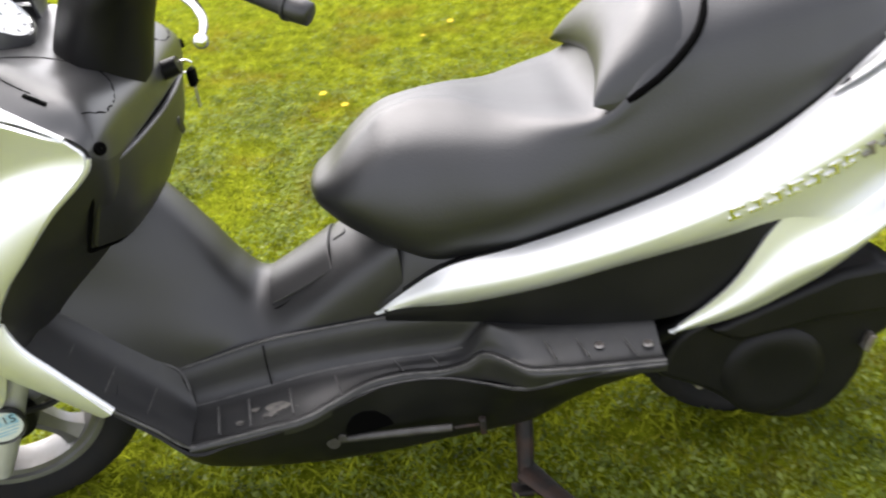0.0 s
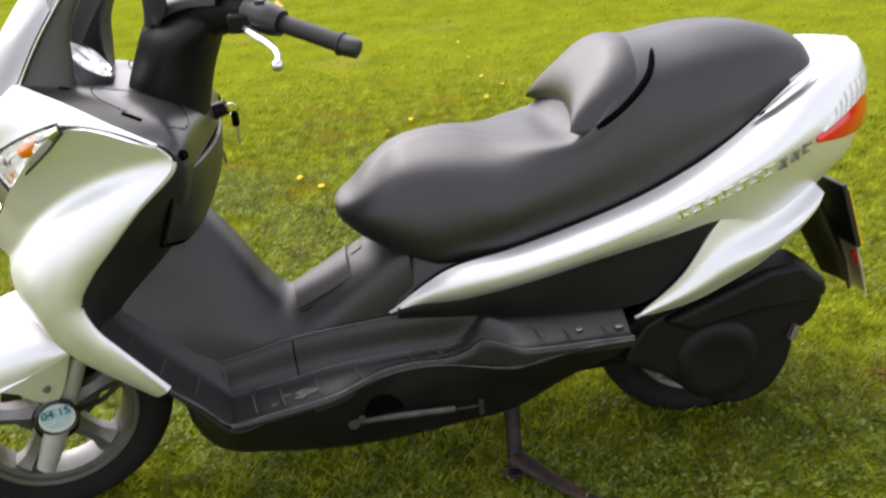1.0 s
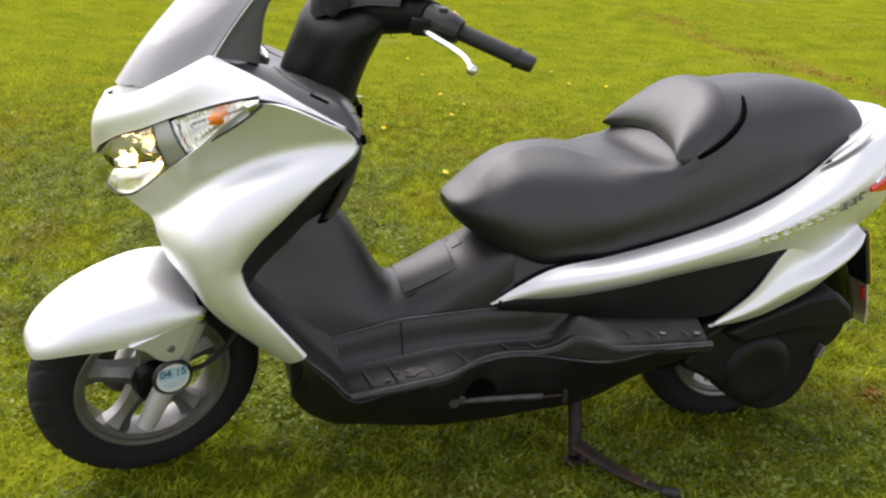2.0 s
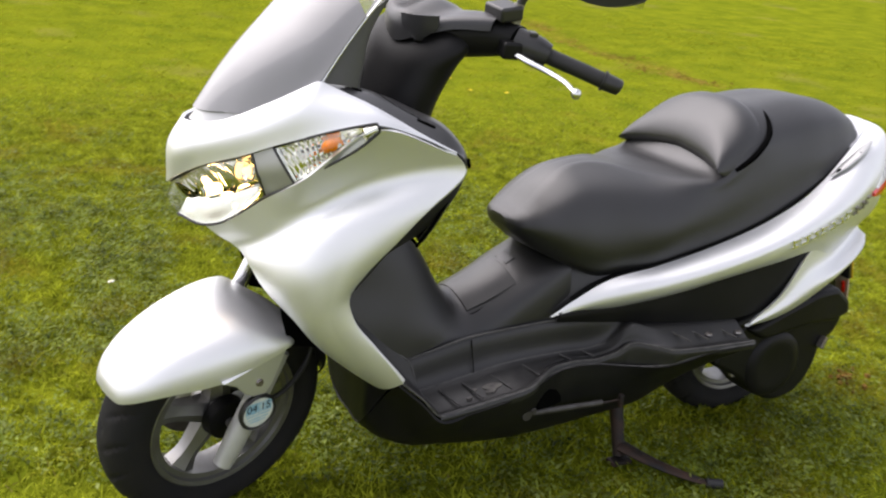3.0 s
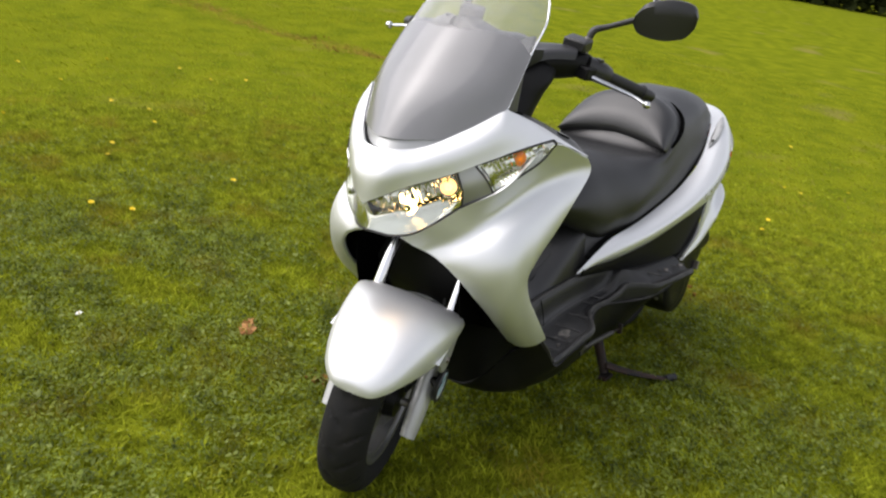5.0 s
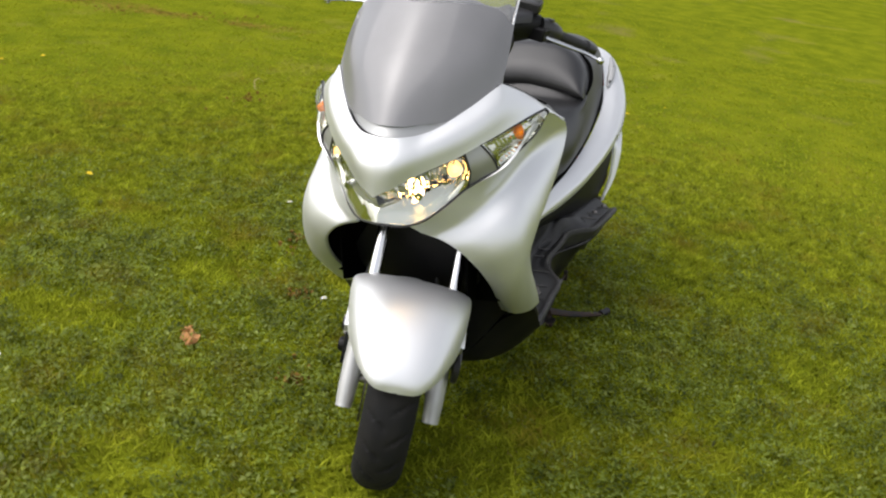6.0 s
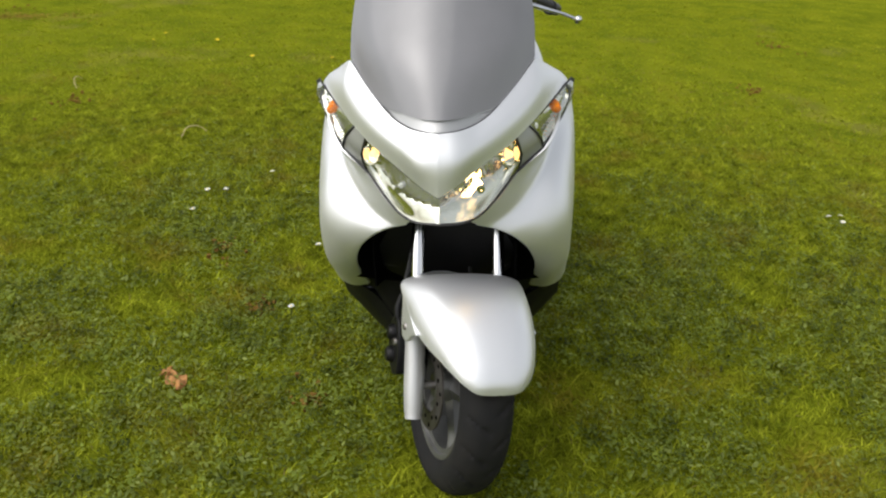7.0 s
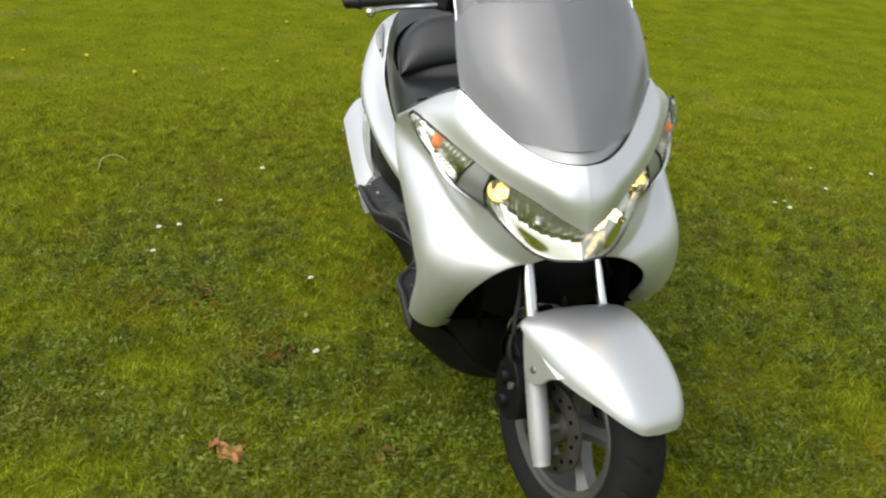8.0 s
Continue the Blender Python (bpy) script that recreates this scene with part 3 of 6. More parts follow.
NOSE = [
    [(-0.765, 0.0, 0.872), (-0.793, 0.0, 0.815), (-0.797, 0.0, 0.748)],
    [(-0.758, 0.03, 0.873), (-0.788, 0.032, 0.819), (-0.789, 0.027, 0.765)],
    [(-0.718, 0.08, 0.880), (-0.746, 0.084, 0.842), (-0.753, 0.078, 0.796)],
    [(-0.637, 0.147, 0.924), (-0.670, 0.156, 0.880), (-0.684, 0.150, 0.832)],
    [(-0.556, 0.200, 0.975), (-0.590, 0.211, 0.924), (-0.612, 0.206, 0.868)],
    [(-0.48, 0.236, 0.940), (-0.482, 0.260, 0.925), (-0.487, 0.273, 0.908)],
    [(-0.40, 0.270, 0.898), (-0.40, 0.275, 0.893), (-0.40, 0.279, 0.888)],
    [(-0.322, 0.299, 0.858), (-0.321, 0.300, 0.857), (-0.320, 0.301, 0.856)],
]
nose_net = grid(left(NOSE), 85, 20)
brow = np.concatenate([smooth(left(NOSE)[:5, 0], 49), smooth(left(NOSE)[4:, 0], 37)[1:]])
nose_net += (brow - nose_net[:, 0])[:, None] * (np.linspace(1, 0, 20)[None, :, None] ** 2)
part("nose_panel", Shape().sheet([*nose_net[:0:-1], *(nose_net * np.array([1, -1, 1]))], 169, 20, -0.006), SILVER, scooter)
pair("nose_rim", Shape().tube(left([(-0.556, 0.199, 0.974), (-0.48, 0.235, 0.939), (-0.40, 0.269, 0.897), (-0.322, 0.298, 0.857)]), 0.0045, 8, 0), SILVER, scooter)

# windscreen and the dark hood behind it
SCR = [
    [(-0.757, 0.0, 0.872), (-0.708, 0.08, 0.880), (-0.630, 0.147, 0.924), (-0.552, 0.197, 0.975)],
    [(-0.688, 0.0, 0.972), (-0.650, 0.09, 0.985), (-0.580, 0.156, 1.011), (-0.512, 0.196, 1.035)],
    [(-0.606, 0.0, 1.067), (-0.574, 0.09, 1.075), (-0.514, 0.158, 1.088), (-0.462, 0.190, 1.099)],
    [(-0.507, 0.0, 1.17), (-0.480, 0.085, 1.174), (-0.425, 0.148, 1.181), (-0.385, 0.178, 1.188)],
    [(-0.405, 0.0, 1.262), (-0.396, 0.065, 1.260), (-0.374, 0.12, 1.25), (-0.360, 0.150, 1.235)],
]
scr = [[*left(r[:0:-1]).tolist(), *r] for r in SCR]
# the lower screen is a dark-backed panel: straight at its foot, arched at its top, clear above that
scr_net = grid(scr, 81, 49)
v_hood = np.linspace(-1, 1, 49)
foot = np.where(np.abs(v_hood) < 0.30, 4.0, 4.0 - 3.0 * np.clip((np.abs(v_hood) - 0.30) / 0.2, 0, 1))
arch = 53.0 - 15.0 * np.abs(v_hood) ** 2.6


def screen_band(lower, upper, n, shift):
    """Rows of the screen's surface between two heights that vary across it."""
    rows = []
    for f in np.linspace(0, 1, n):
        row = []
        for k in range(49):
            u = lower[k] + (upper[k] - lower[k]) * f
            a = min(int(u), 79)
            row.append(scr_net[a, k] * (1 - u + a) + scr_net[a + 1, k] * (u - a) + np.array(shift))
        rows.append(row)
    return rows


windscreen = part("windscreen", Shape().sheet(screen_band(arch - 0.6, np.full(49, 80.0), 40, (0, 0, 0)), 40, 49, -0.004), SCREEN, scooter, "clear acrylic windscreen reflecting the sky")
windscreen.visible_shadow = False
hood = screen_band(foot, arch, 30, (0.0015, 0, -0.0005))
lip_rows = [[q + np.array([0.004, 0, -0.001]) for q in scr_net[k, 10:39]] for k in range(0, 13, 2)]
part("nose_lip", Shape().sheet(lip_rows, 12, 29, -0.003), GREYPAINT, scooter)
part("instrument_hood", Shape().sheet(hood, 30, 49, -0.008), SMOKED, scooter)
# cheeks run from the hood's sides down to the dash
cheek = [[(-0.550, 0.192, 0.972), (-0.508, 0.187, 1.035), (-0.460, 0.180, 1.094), (-0.415, 0.172, 1.130)], [(-0.508, 0.190, 0.968), (-0.478, 0.183, 1.030), (-0.448, 0.176, 1.080), (-0.410, 0.168, 1.132)], [(-0.474, 0.178, 0.955), (-0.462, 0.172, 1.005), (-0.453, 0.165, 1.055), (-0.415, 0.155, 1.130)], [(-0.465, 0.120, 0.945), (-0.475, 0.125, 0.990), (-0.468, 0.130, 1.045), (-0.425, 0.130, 1.115)]]
pair("dash_cheek", Shape().sheet(left(cheek), 16, 20, 0.006), HOOD, scooter)
part("screen_trim", Shape().tube(left([(-0.552, 0.198, 0.975), (-0.512, 0.197, 1.035), (-0.462, 0.191, 1.099), (-0.385, 0.179, 1.188), (-0.360, 0.151, 1.235), (-0.374, 0.12, 1.25), (-0.396, 0.065, 1.26), (-0.405, 0.0, 1.262)]), 0.0024, 8, 40), CHROME, windscreen)
part("screen_trim", Shape().tube([(-0.552, 0.198, 0.975), (-0.512, 0.197, 1.035), (-0.462, 0.191, 1.099), (-0.385, 0.179, 1.188), (-0.360, 0.151, 1.235), (-0.374, 0.12, 1.25), (-0.396, 0.065, 1.26), (-0.405, 0.0, 1.262)], 0.0024, 8, 40), CHROME, windscreen)

# headlight: one lens across the nose, two bowls behind it
UP = [(-0.794, 0.0, 0.749), (-0.754, 0.077, 0.795), (-0.700, 0.134, 0.822), (-0.672, 0.160, 0.838)]
MID = [(-0.802, 0.0, 0.718), (-0.772, 0.074, 0.738), (-0.706, 0.142, 0.772), (-0.662, 0.174, 0.795)]
LOW = [(-0.782, 0.0, 0.680), (-0.748, 0.060, 0.674), (-0.700, 0.114, 0.700), (-0.648, 0.166, 0.755)]
HALF = grid([UP, MID, LOW], 21, 61)
ring = [*left(HALF[0, ::-4]).tolist(), *HALF[0, 4::4].tolist(), *HALF[5::5, -1].tolist(), *HALF[-1, -5::-4].tolist(), *left(HALF[-1, 4::4]).tolist(), *left(HALF[-6:0:-5, -1]).tolist()]
headlight = part("headlight", Shape().tube([*ring, ring[0]], 0.0028, 6, 0), PLASTIC, scooter, "twin headlight with clear lens, left lamp lit")
hl = part("lens", Shape().sheet([*left(HALF[:, :0:-2].swapaxes(0, 1)).tolist(), *HALF[:, ::2].swapaxes(0, 1).tolist()], 61, 21, 0.003), GLASS, headlight)
hl.visible_shadow = False
for s in (-1, 1):
    # the bowl ramps forward to the lower lip; a toothed plate, added to shape the jagged grass reflection, hangs down
    # in front of it from the upper lip
    bowl, shade = grid([UP, MID, LOW], 31, 61), grid([UP, MID, LOW], 15, 121)
    for i in range(31):
        for j in range(61):
            u, v = i / 30, j / 60
            deep = min(u / 0.15, (1 - u) / 0.85) * 0.100 * min(1.0, 0.75 + v, 4 * (1 - v))
            bowl[i, j] += (0.003 + deep, -0.25 * deep * v, 0.003 * math.sin(v * 11) * min(1, min(u, 1 - u, 1 - v) * 12))
    front = grid([UP, MID, LOW], 101, 121)
    for j in range(121):
        v = j / 120
        reach = ((0.56 if s > 0 else 0.20) + 0.10 * math.sin(v * 5) + 0.13 * (j % 11) / 10 + 0.05 * (j % 5) / 4) * min(1, 5 * (1 - v) + 0.1)
        for i in range(15):
            u = 0.02 + (reach - 0.02) * i / 14
            deep = (0.004 + 0.044 * i / 14) * min(1.0, 0.75 + v, 4 * (1 - v))
            shade[i, j] = front[int(round(u * 100)), j] + np.array([0.003 + deep, -0.25 * deep * v, 0])
    for net in (bowl, shade):
        net[..., 1] *= s
    part("reflector", Shape().sheet(bowl, 31, 61, 0.002 * s), MIRRORED, headlight, sharp=30)
    # added mirror plate, no real lamp part: its teeth draw the reflection's jagged edge
    part("added_reflection_plate", Shape().sheet(shade, 15, 121, 0.001 * s), MIRRORED, headlight, sharp=30)
    bx, by, bz = -0.742, s * 0.084, 0.748
    part("bulb", Shape().lathe([(-0.004, 0.001), (0.0, 0.009), (0.02, 0.011), (0.03, 0.010), (0.032, 0.001)], (bx, by, bz), (1, -s * 0.35, 0.12), 16, False), BULB if s < 0 else POLISHED, headlight)
    part("bulb_shield", Shape().lathe([(-0.012, 0.001), (-0.011, 0.008), (-0.004, 0.010), (-0.004, 0.008)], (bx, by, bz), (1, -s * 0.35, 0.12), 20, False), POLISHED, headlight)
    part("side_lamp", Shape().lathe([(0.0, 0.023), (0.012, 0.018), (0.018, 0.006), (0.022, 0.006), (0.014, 0.025)], (-0.683, s * 0.150, 0.803), (1, -s * 0.75, -0.35), 24), MIRRORED, headlight)
    part("side_bulb", Shape().lathe([(0.001, 0.001), (0.003, 0.008), (0.012, 0.009), (0.016, 0.001)], (-0.684, s * 0.150, 0.803), (1, -s * 0.75, -0.35), 16, False), SIDEBULB, headlight)

# filler between headlight and indicator, and the indicators
fill = Shape().sheet(left([[(-0.671, 0.161, 0.837), (-0.661, 0.175, 0.795), (-0.646, 0.167, 0.756)], [(-0.655, 0.174, 0.846), (-0.642, 0.194, 0.806), (-0.628, 0.194, 0.775)], [(-0.640, 0.186, 0.854), (-0.622, 0.214, 0.822), (-0.610, 0.221, 0.794)]]), 12, 12, -0.005)
pair("lamp_infill", fill, GREYPAINT, scooter)
ind_rows = left([[(-0.639, 0.187, 0.854), (-0.626, 0.214, 0.824), (-0.609, 0.223, 0.794)], [(-0.580, 0.232, 0.882), (-0.576, 0.255, 0.855), (-0.562, 0.254, 0.829)], [(-0.515, 0.271, 0.906), (-0.513, 0.293, 0.890), (-0.503, 0.284, 0.873)], [(-0.478, 0.289, 0.916), (-0.475, 0.297, 0.908), (-0.472, 0.290, 0.900)]])
ind_net = grid(ind_rows, 81, 13)
for s in (0, 1):
    flip = (lambda q: q.mirrored()) if s else (lambda q: q)
    back = ind_net.copy()
    for i in range(81):
        f = i / 80
        deep = 0.020 * min(1, 6 * f, 3.2 * (1 - f)) if f < 0.78 else 0.004 * (1 - f)
        teeth = 0.004 * abs((i % 4) - 2) / 2 if 0.04 < f < 0.62 else 0
        for j in range(13):
            edge = min(1, 5 * min(j, 12 - j) / 12)
            back[i, j] += np.array([0.35, 1.0, -0.2]) * (0.002 + (deep - teeth) * edge)
    ind = part("indicator_lamp", flip(Shape().sheet(back, 81, 13, -0.002)), MIRRORED, scooter, "clear-lensed front indicator with amber bulb", sharp=12)
    il = part("lens", flip(Shape().sheet(ind_rows, 24, 12, -0.002)), GLASS, ind)
    il.visible_shadow = False
    part("bulb", flip(Shape().lathe([(-0.020, 0.001), (-0.017, 0.009), (0.0, 0.013), (0.018, 0.012), (0.026, 0.001)], (-0.548, -0.248, 0.870), (1, 0.45, 0.3), 16, False)), ORANGE, ind)
    part("lens_rim", flip(Shape().tube([*ind_net[::4, 0], *ind_net[-1, 4::4], *ind_net[-5::-4, 12], *ind_net[0, 8::-4]], 0.0026, 6, 0)), PLASTIC, ind)
pair("lamp_seal", Shape().tube(left([(-0.652, 0.165, 0.752), (-0.628, 0.196, 0.773), (-0.609, 0.222, 0.792)]), 0.0028, 6, 12), PLASTIC, scooter)

# inner leg shield, glove box and dash top
DASH = [
    [(-0.554, 0.196, 0.974), (-0.545, 0.160, 0.970), (-0.560, 0.10, 0.950), (-0.570, 0.0, 0.945)],
    [(-0.478, 0.233, 0.939), (-0.455, 0.196, 0.954), (-0.450, 0.11, 0.945), (-0.450, 0.0, 0.935)],
    [(-0.398, 0.267, 0.898), (-0.373, 0.235, 0.917), (-0.350, 0.12, 0.914), (-0.345, 0.0, 0.905)],
    [(-0.340, 0.289, 0.868), (-0.313, 0.262, 0.886), (-0.296, 0.13, 0.888), (-0.290, 0.0, 0.884)],
    [(-0.306, 0.298, 0.852), (-0.285, 0.276, 0.850), (-0.272, 0.14, 0.852), (-0.266, 0.0, 0.852)],
    [(-0.293, 0.298, 0.830), (-0.283, 0.274, 0.812), (-0.273, 0.14, 0.802), (-0.269, 0.0, 0.802)],
    [(-0.303, 0.299, 0.806), (-0.292, 0.268, 0.775), (-0.284, 0.14, 0.770), (-0.280, 0.0, 0.770)],
    [(-0.372, 0.302, 0.752), (-0.345, 0.252, 0.700), (-0.326, 0.13, 0.680), (-0.320, 0.0, 0.680)],
    [(-0.498, 0.288, 0.645), (-0.440, 0.243, 0.635), (-0.380, 0.125, 0.615), (-0.356, 0.0, 0.620)],
    [(-0.536, 0.286, 0.580), (-0.470, 0.235, 0.590), (-0.400, 0.12, 0.590), (-0.370, 0.0, 0.600)],
    [(-0.524, 0.287, 0.545), (-0.500, 0.210, 0.530), (-0.460, 0.10, 0.520), (-0.420, 0.0, 0.530)],
    [(-0.508, 0.287, 0.515), (-0.508, 0.190, 0.470), (-0.500, 0.09, 0.440), (-0.480, 0.0, 0.430)],
]
dash_rows = [[*left(r).tolist(), *r[-2::-1]] for r in DASH]
dash_net = grid(dash_rows, 100, 61)
part("dash_top", Shape().sheet(dash_net[:46], 46, 61, 0.006), DASHGREY, scooter)
part("inner_leg_shield", Shape().sheet(dash_net[45:], 55, 61, 0.006), PLASTIC, scooter)
part("lower_bulkhead", Shape().sheet([[(-0.530, -0.262, 0.64), (-0.53, 0.0, 0.64), (-0.530, 0.262, 0.64)], [(-0.532, -0.276, 0.52), (-0.52, 0.0, 0.48), (-0.532, 0.276, 0.52)], [(-0.475, -0.280, 0.44), (-0.475, 0.0, 0.38), (-0.475, 0.280, 0.44)]], 10, 12, 0.005), LOWBLACK, scooter)
glove = [[(-0.290, 0.278, 0.796), (-0.272, 0.20, 0.798), (-0.262, 0.10, 0.798), (-0.258, 0.0, 0.798)], [(-0.306, 0.274, 0.762), (-0.281, 0.20, 0.750), (-0.268, 0.10, 0.745), (-0.264, 0.0, 0.745)], [(-0.332, 0.262, 0.705), (-0.302, 0.195, 0.690), (-0.290, 0.10, 0.685), (-0.286, 0.0, 0.685)], [(-0.352, 0.246, 0.662), (-0.326, 0.18, 0.645), (-0.315, 0.09, 0.640), (-0.311, 0.0, 0.640)]]
glove_rows = [[*left(r).tolist(), *r[-2::-1]] for r in glove]
part("glove_box_door", Shape().sheet(glove_rows, 28, 40, 0.014), PLASTIC, scooter, bevel=0.005)
gn = grid(glove_rows, 28, 40) + np.array([-0.011, 0, 0])
part("door_gap", Shape().tube([*(gn[::3, 0] + np.array([0, -0.004, 0])), *(gn[-1, ::3] + np.array([0, 0, -0.003])), *(gn[::-3, -1] + np.array([0, 0.004, 0])), *(gn[0, ::-3] + np.array([0, 0, 0.003]))], 0.0035, 6, 0), DARK, scooter)

DIAL = (-0.478, -0.005, 0.985)
gauge = part("instrument_dial", Shape().lathe([(-0.002, 0.001), (-0.002, 0.050), (0.004, 0.054), (0.0, 0.060), (-0.04, 0.075)], DIAL, (0.72, -0.12, 0.68), 40, False), HOOD, scooter, "round instrument dial with chrome ring, sky glare painted pale on its face")
part("chrome_ring", Shape().lathe([(0.0, 0.048), (0.004, 0.051), (0.0, 0.055), (-0.004, 0.051)], DIAL, (0.72, -0.12, 0.68), 40), CHROME, gauge)
# the pale face colour paints the sky's reflection in the dial glass
part("dial_face_glare", Shape().lathe([(0.001, 0.001), (0.001, 0.048), (-0.003, 0.048)], DIAL, (0.72, -0.12, 0.68), 40, False), WHITELENS, gauge)
turn = Vector((0.72, -0.12, 0.68)).to_track_quat("Z", "X").to_matrix().to_4x4()
for k in range(9):
    a = radians(40 * k + 10)
    part("dial_mark", Shape().box((0.038 * math.cos(a), 0.038 * math.sin(a), 0.0018), (0.006, 0.0016, 0.0008), (0, 0, 40 * k + 10)).moved(Matrix.Translation(DIAL) @ turn), INK, gauge)
part("dial_needle", Shape().box((0.016, 0.0, 0.0022), (0.036, 0.0024, 0.001)).moved(Matrix.Translation(DIAL) @ turn), INK, gauge)
for s in (-1, 1):
    part("dash_slot", Shape().tube(drape(dash_net, [(-0.490, s * 0.184), (-0.472, s * 0.192)], 0.0), 0.0045, 8, 0, 0.6), DARK, scooter)
    part("dash_slot", Shape().tube(drape(dash_net, [(-0.378, s * 0.244), (-0.346, s * 0.257)], 0.0), 0.0045, 8, 0, 0.6), DARK, scooter)
    part("screw_recess", Shape().lathe([(0.002, 0.001), (0.002, 0.009), (-0.004, 0.010)], (-0.281, s * 0.284, 0.834), (0.85, s * 0.45, 0.2), 16, False), DARK, scooter)
    part("lid_seam", Shape().tube(drape(dash_net, [(-0.37, s * 0.240), (-0.39, s * 0.232), (-0.425, s * 0.210), (-0.438, s * 0.180), (-0.432, s * 0.135), (-0.40, s * 0.105), (-0.335, s * 0.102), (-0.298, s * 0.125), (-0.285, s * 0.155), (-0.281, s * 0.19), (-0.286, s * 0.232), (-0.302, s * 0.258)], 0.0), 0.0013, 6, 0), DARK, scooter)
part("glove_lock", Shape().lathe([(0, 0.001), (0, 0.016), (0.002, 0.014), (0.002, 0.001)], (-0.262, 0.06, 0.74), (1, 0, 0.1), 20, False), CASTBLACK, scooter)
LID = [[(-0.146, 0.082, 0.419), (-0.150, 0.04, 0.4375), (-0.151, 0.0, 0.4435)], [(-0.085, 0.086, 0.446), (-0.09, 0.045, 0.4655), (-0.091, 0.0, 0.472)], [(-0.022, 0.090, 0.479), (-0.028, 0.05, 0.4985), (-0.029, 0.0, 0.5055)]]
lid = part("filler_lid", Shape().sheet([[*left(r).tolist(), *r[-2::-1]] for r in LID], 16, 20, -0.008), PLASTIC, scooter, bevel=0.002)
LIDGAP = [(-0.155, 0.0, 0.4435), (-0.154, 0.045, 0.4365), (-0.149, 0.086, 0.4175), (-0.085, 0.090, 0.4450), (-0.018, 0.094, 0.4785), (-0.023, 0.05, 0.4995), (-0.024, 0.0, 0.5065)]
part("lid_gap", Shape().tube([*LIDGAP, *left(LIDGAP[-2::-1]).tolist()], 0.0022, 6, 60), DARK, lid)
part("lid_latch", Shape().box((-0.008, 0, 0.514), (0.03, 0.06, 0.010), (0, -28, 0)), PLASTIC, lid, bevel=0.004)

# tunnel and floor
TUN = [(-0.30, 0.60, 0.09), (-0.25, 0.545, 0.085), (-0.205, 0.475, 0.08), (-0.162, 0.442, 0.078), (-0.10, 0.462, 0.085), (0.0, 0.517, 0.095), (0.10, 0.56, 0.11)]
tunnel = [
    [(-0.530, 0.162, 0.530), (-0.505, 0.137, 0.575), (-0.465, 0.110, 0.640), (-0.388, 0.060, 0.690), (-0.376, 0, 0.692)],
    [(-0.465, 0.155, 0.472), (-0.430, 0.127, 0.525), (-0.385, 0.098, 0.605), (-0.331, 0.050, 0.650), (-0.322, 0, 0.653)],
    [(-0.400, 0.151, 0.414), (-0.345, 0.127, 0.470), (-0.302, 0.095, 0.528), (-0.257, 0.050, 0.546), (-0.249, 0, 0.548)],
    [(-0.330, 0.148, 0.353), (-0.265, 0.129, 0.413), (-0.232, 0.090, 0.452), (-0.213, 0.050, 0.472), (-0.208, 0, 0.478)],
]
tunnel += [[(x, 0.132, 0.355), (x, min(w + 0.036, 0.128), z - 0.060), (x, w + 0.004, z - 0.028), (x, w * 0.5, z - 0.007), (x, 0, z)] for x, z, w in TUN[3:]]
part("tunnel", Shape().sheet([[*left(r).tolist(), *r[-2::-1]] for r in tunnel], 48, 40, -0.006), PLASTIC, scooter)
for s in (-1, 1):
    part("panel_seam", Shape().tube([(-0.163, s * 0.002, 0.4430), (-0.163, s * 0.039, 0.4362), (-0.163, s * 0.082, 0.4155), (-0.163, s * 0.115, 0.3835), (-0.164, s * 0.131, 0.362)], 0.0013, 6, 24), DARK, scooter)
    part("panel_seam", Shape().tube([(-0.167, s * 0.152, 0.383), (-0.166, s * 0.163, 0.345), (-0.164, s * 0.171, 0.306)], 0.0013, 6, 12), DARK, scooter)
cover = [[(0.02, 0.132, 0.36), (0.02, 0.125, 0.44), (0.02, 0.08, 0.505), (0.02, 0, 0.518)], [(0.10, 0.140, 0.38), (0.10, 0.136, 0.44), (0.10, 0.10, 0.53), (0.10, 0, 0.55)], [(0.18, 0.160, 0.39), (0.18, 0.158, 0.45), (0.18, 0.135, 0.52), (0.18, 0, 0.545)], [(0.35, 0.20, 0.40), (0.35, 0.20, 0.47), (0.35, 0.18, 0.54), (0.35, 0, 0.56)]]
part("engine_cover", Shape().sheet([[*left(r).tolist(), *r[-2::-1]] for r in cover], 24, 24, -0.006), PLASTIC, scooter)
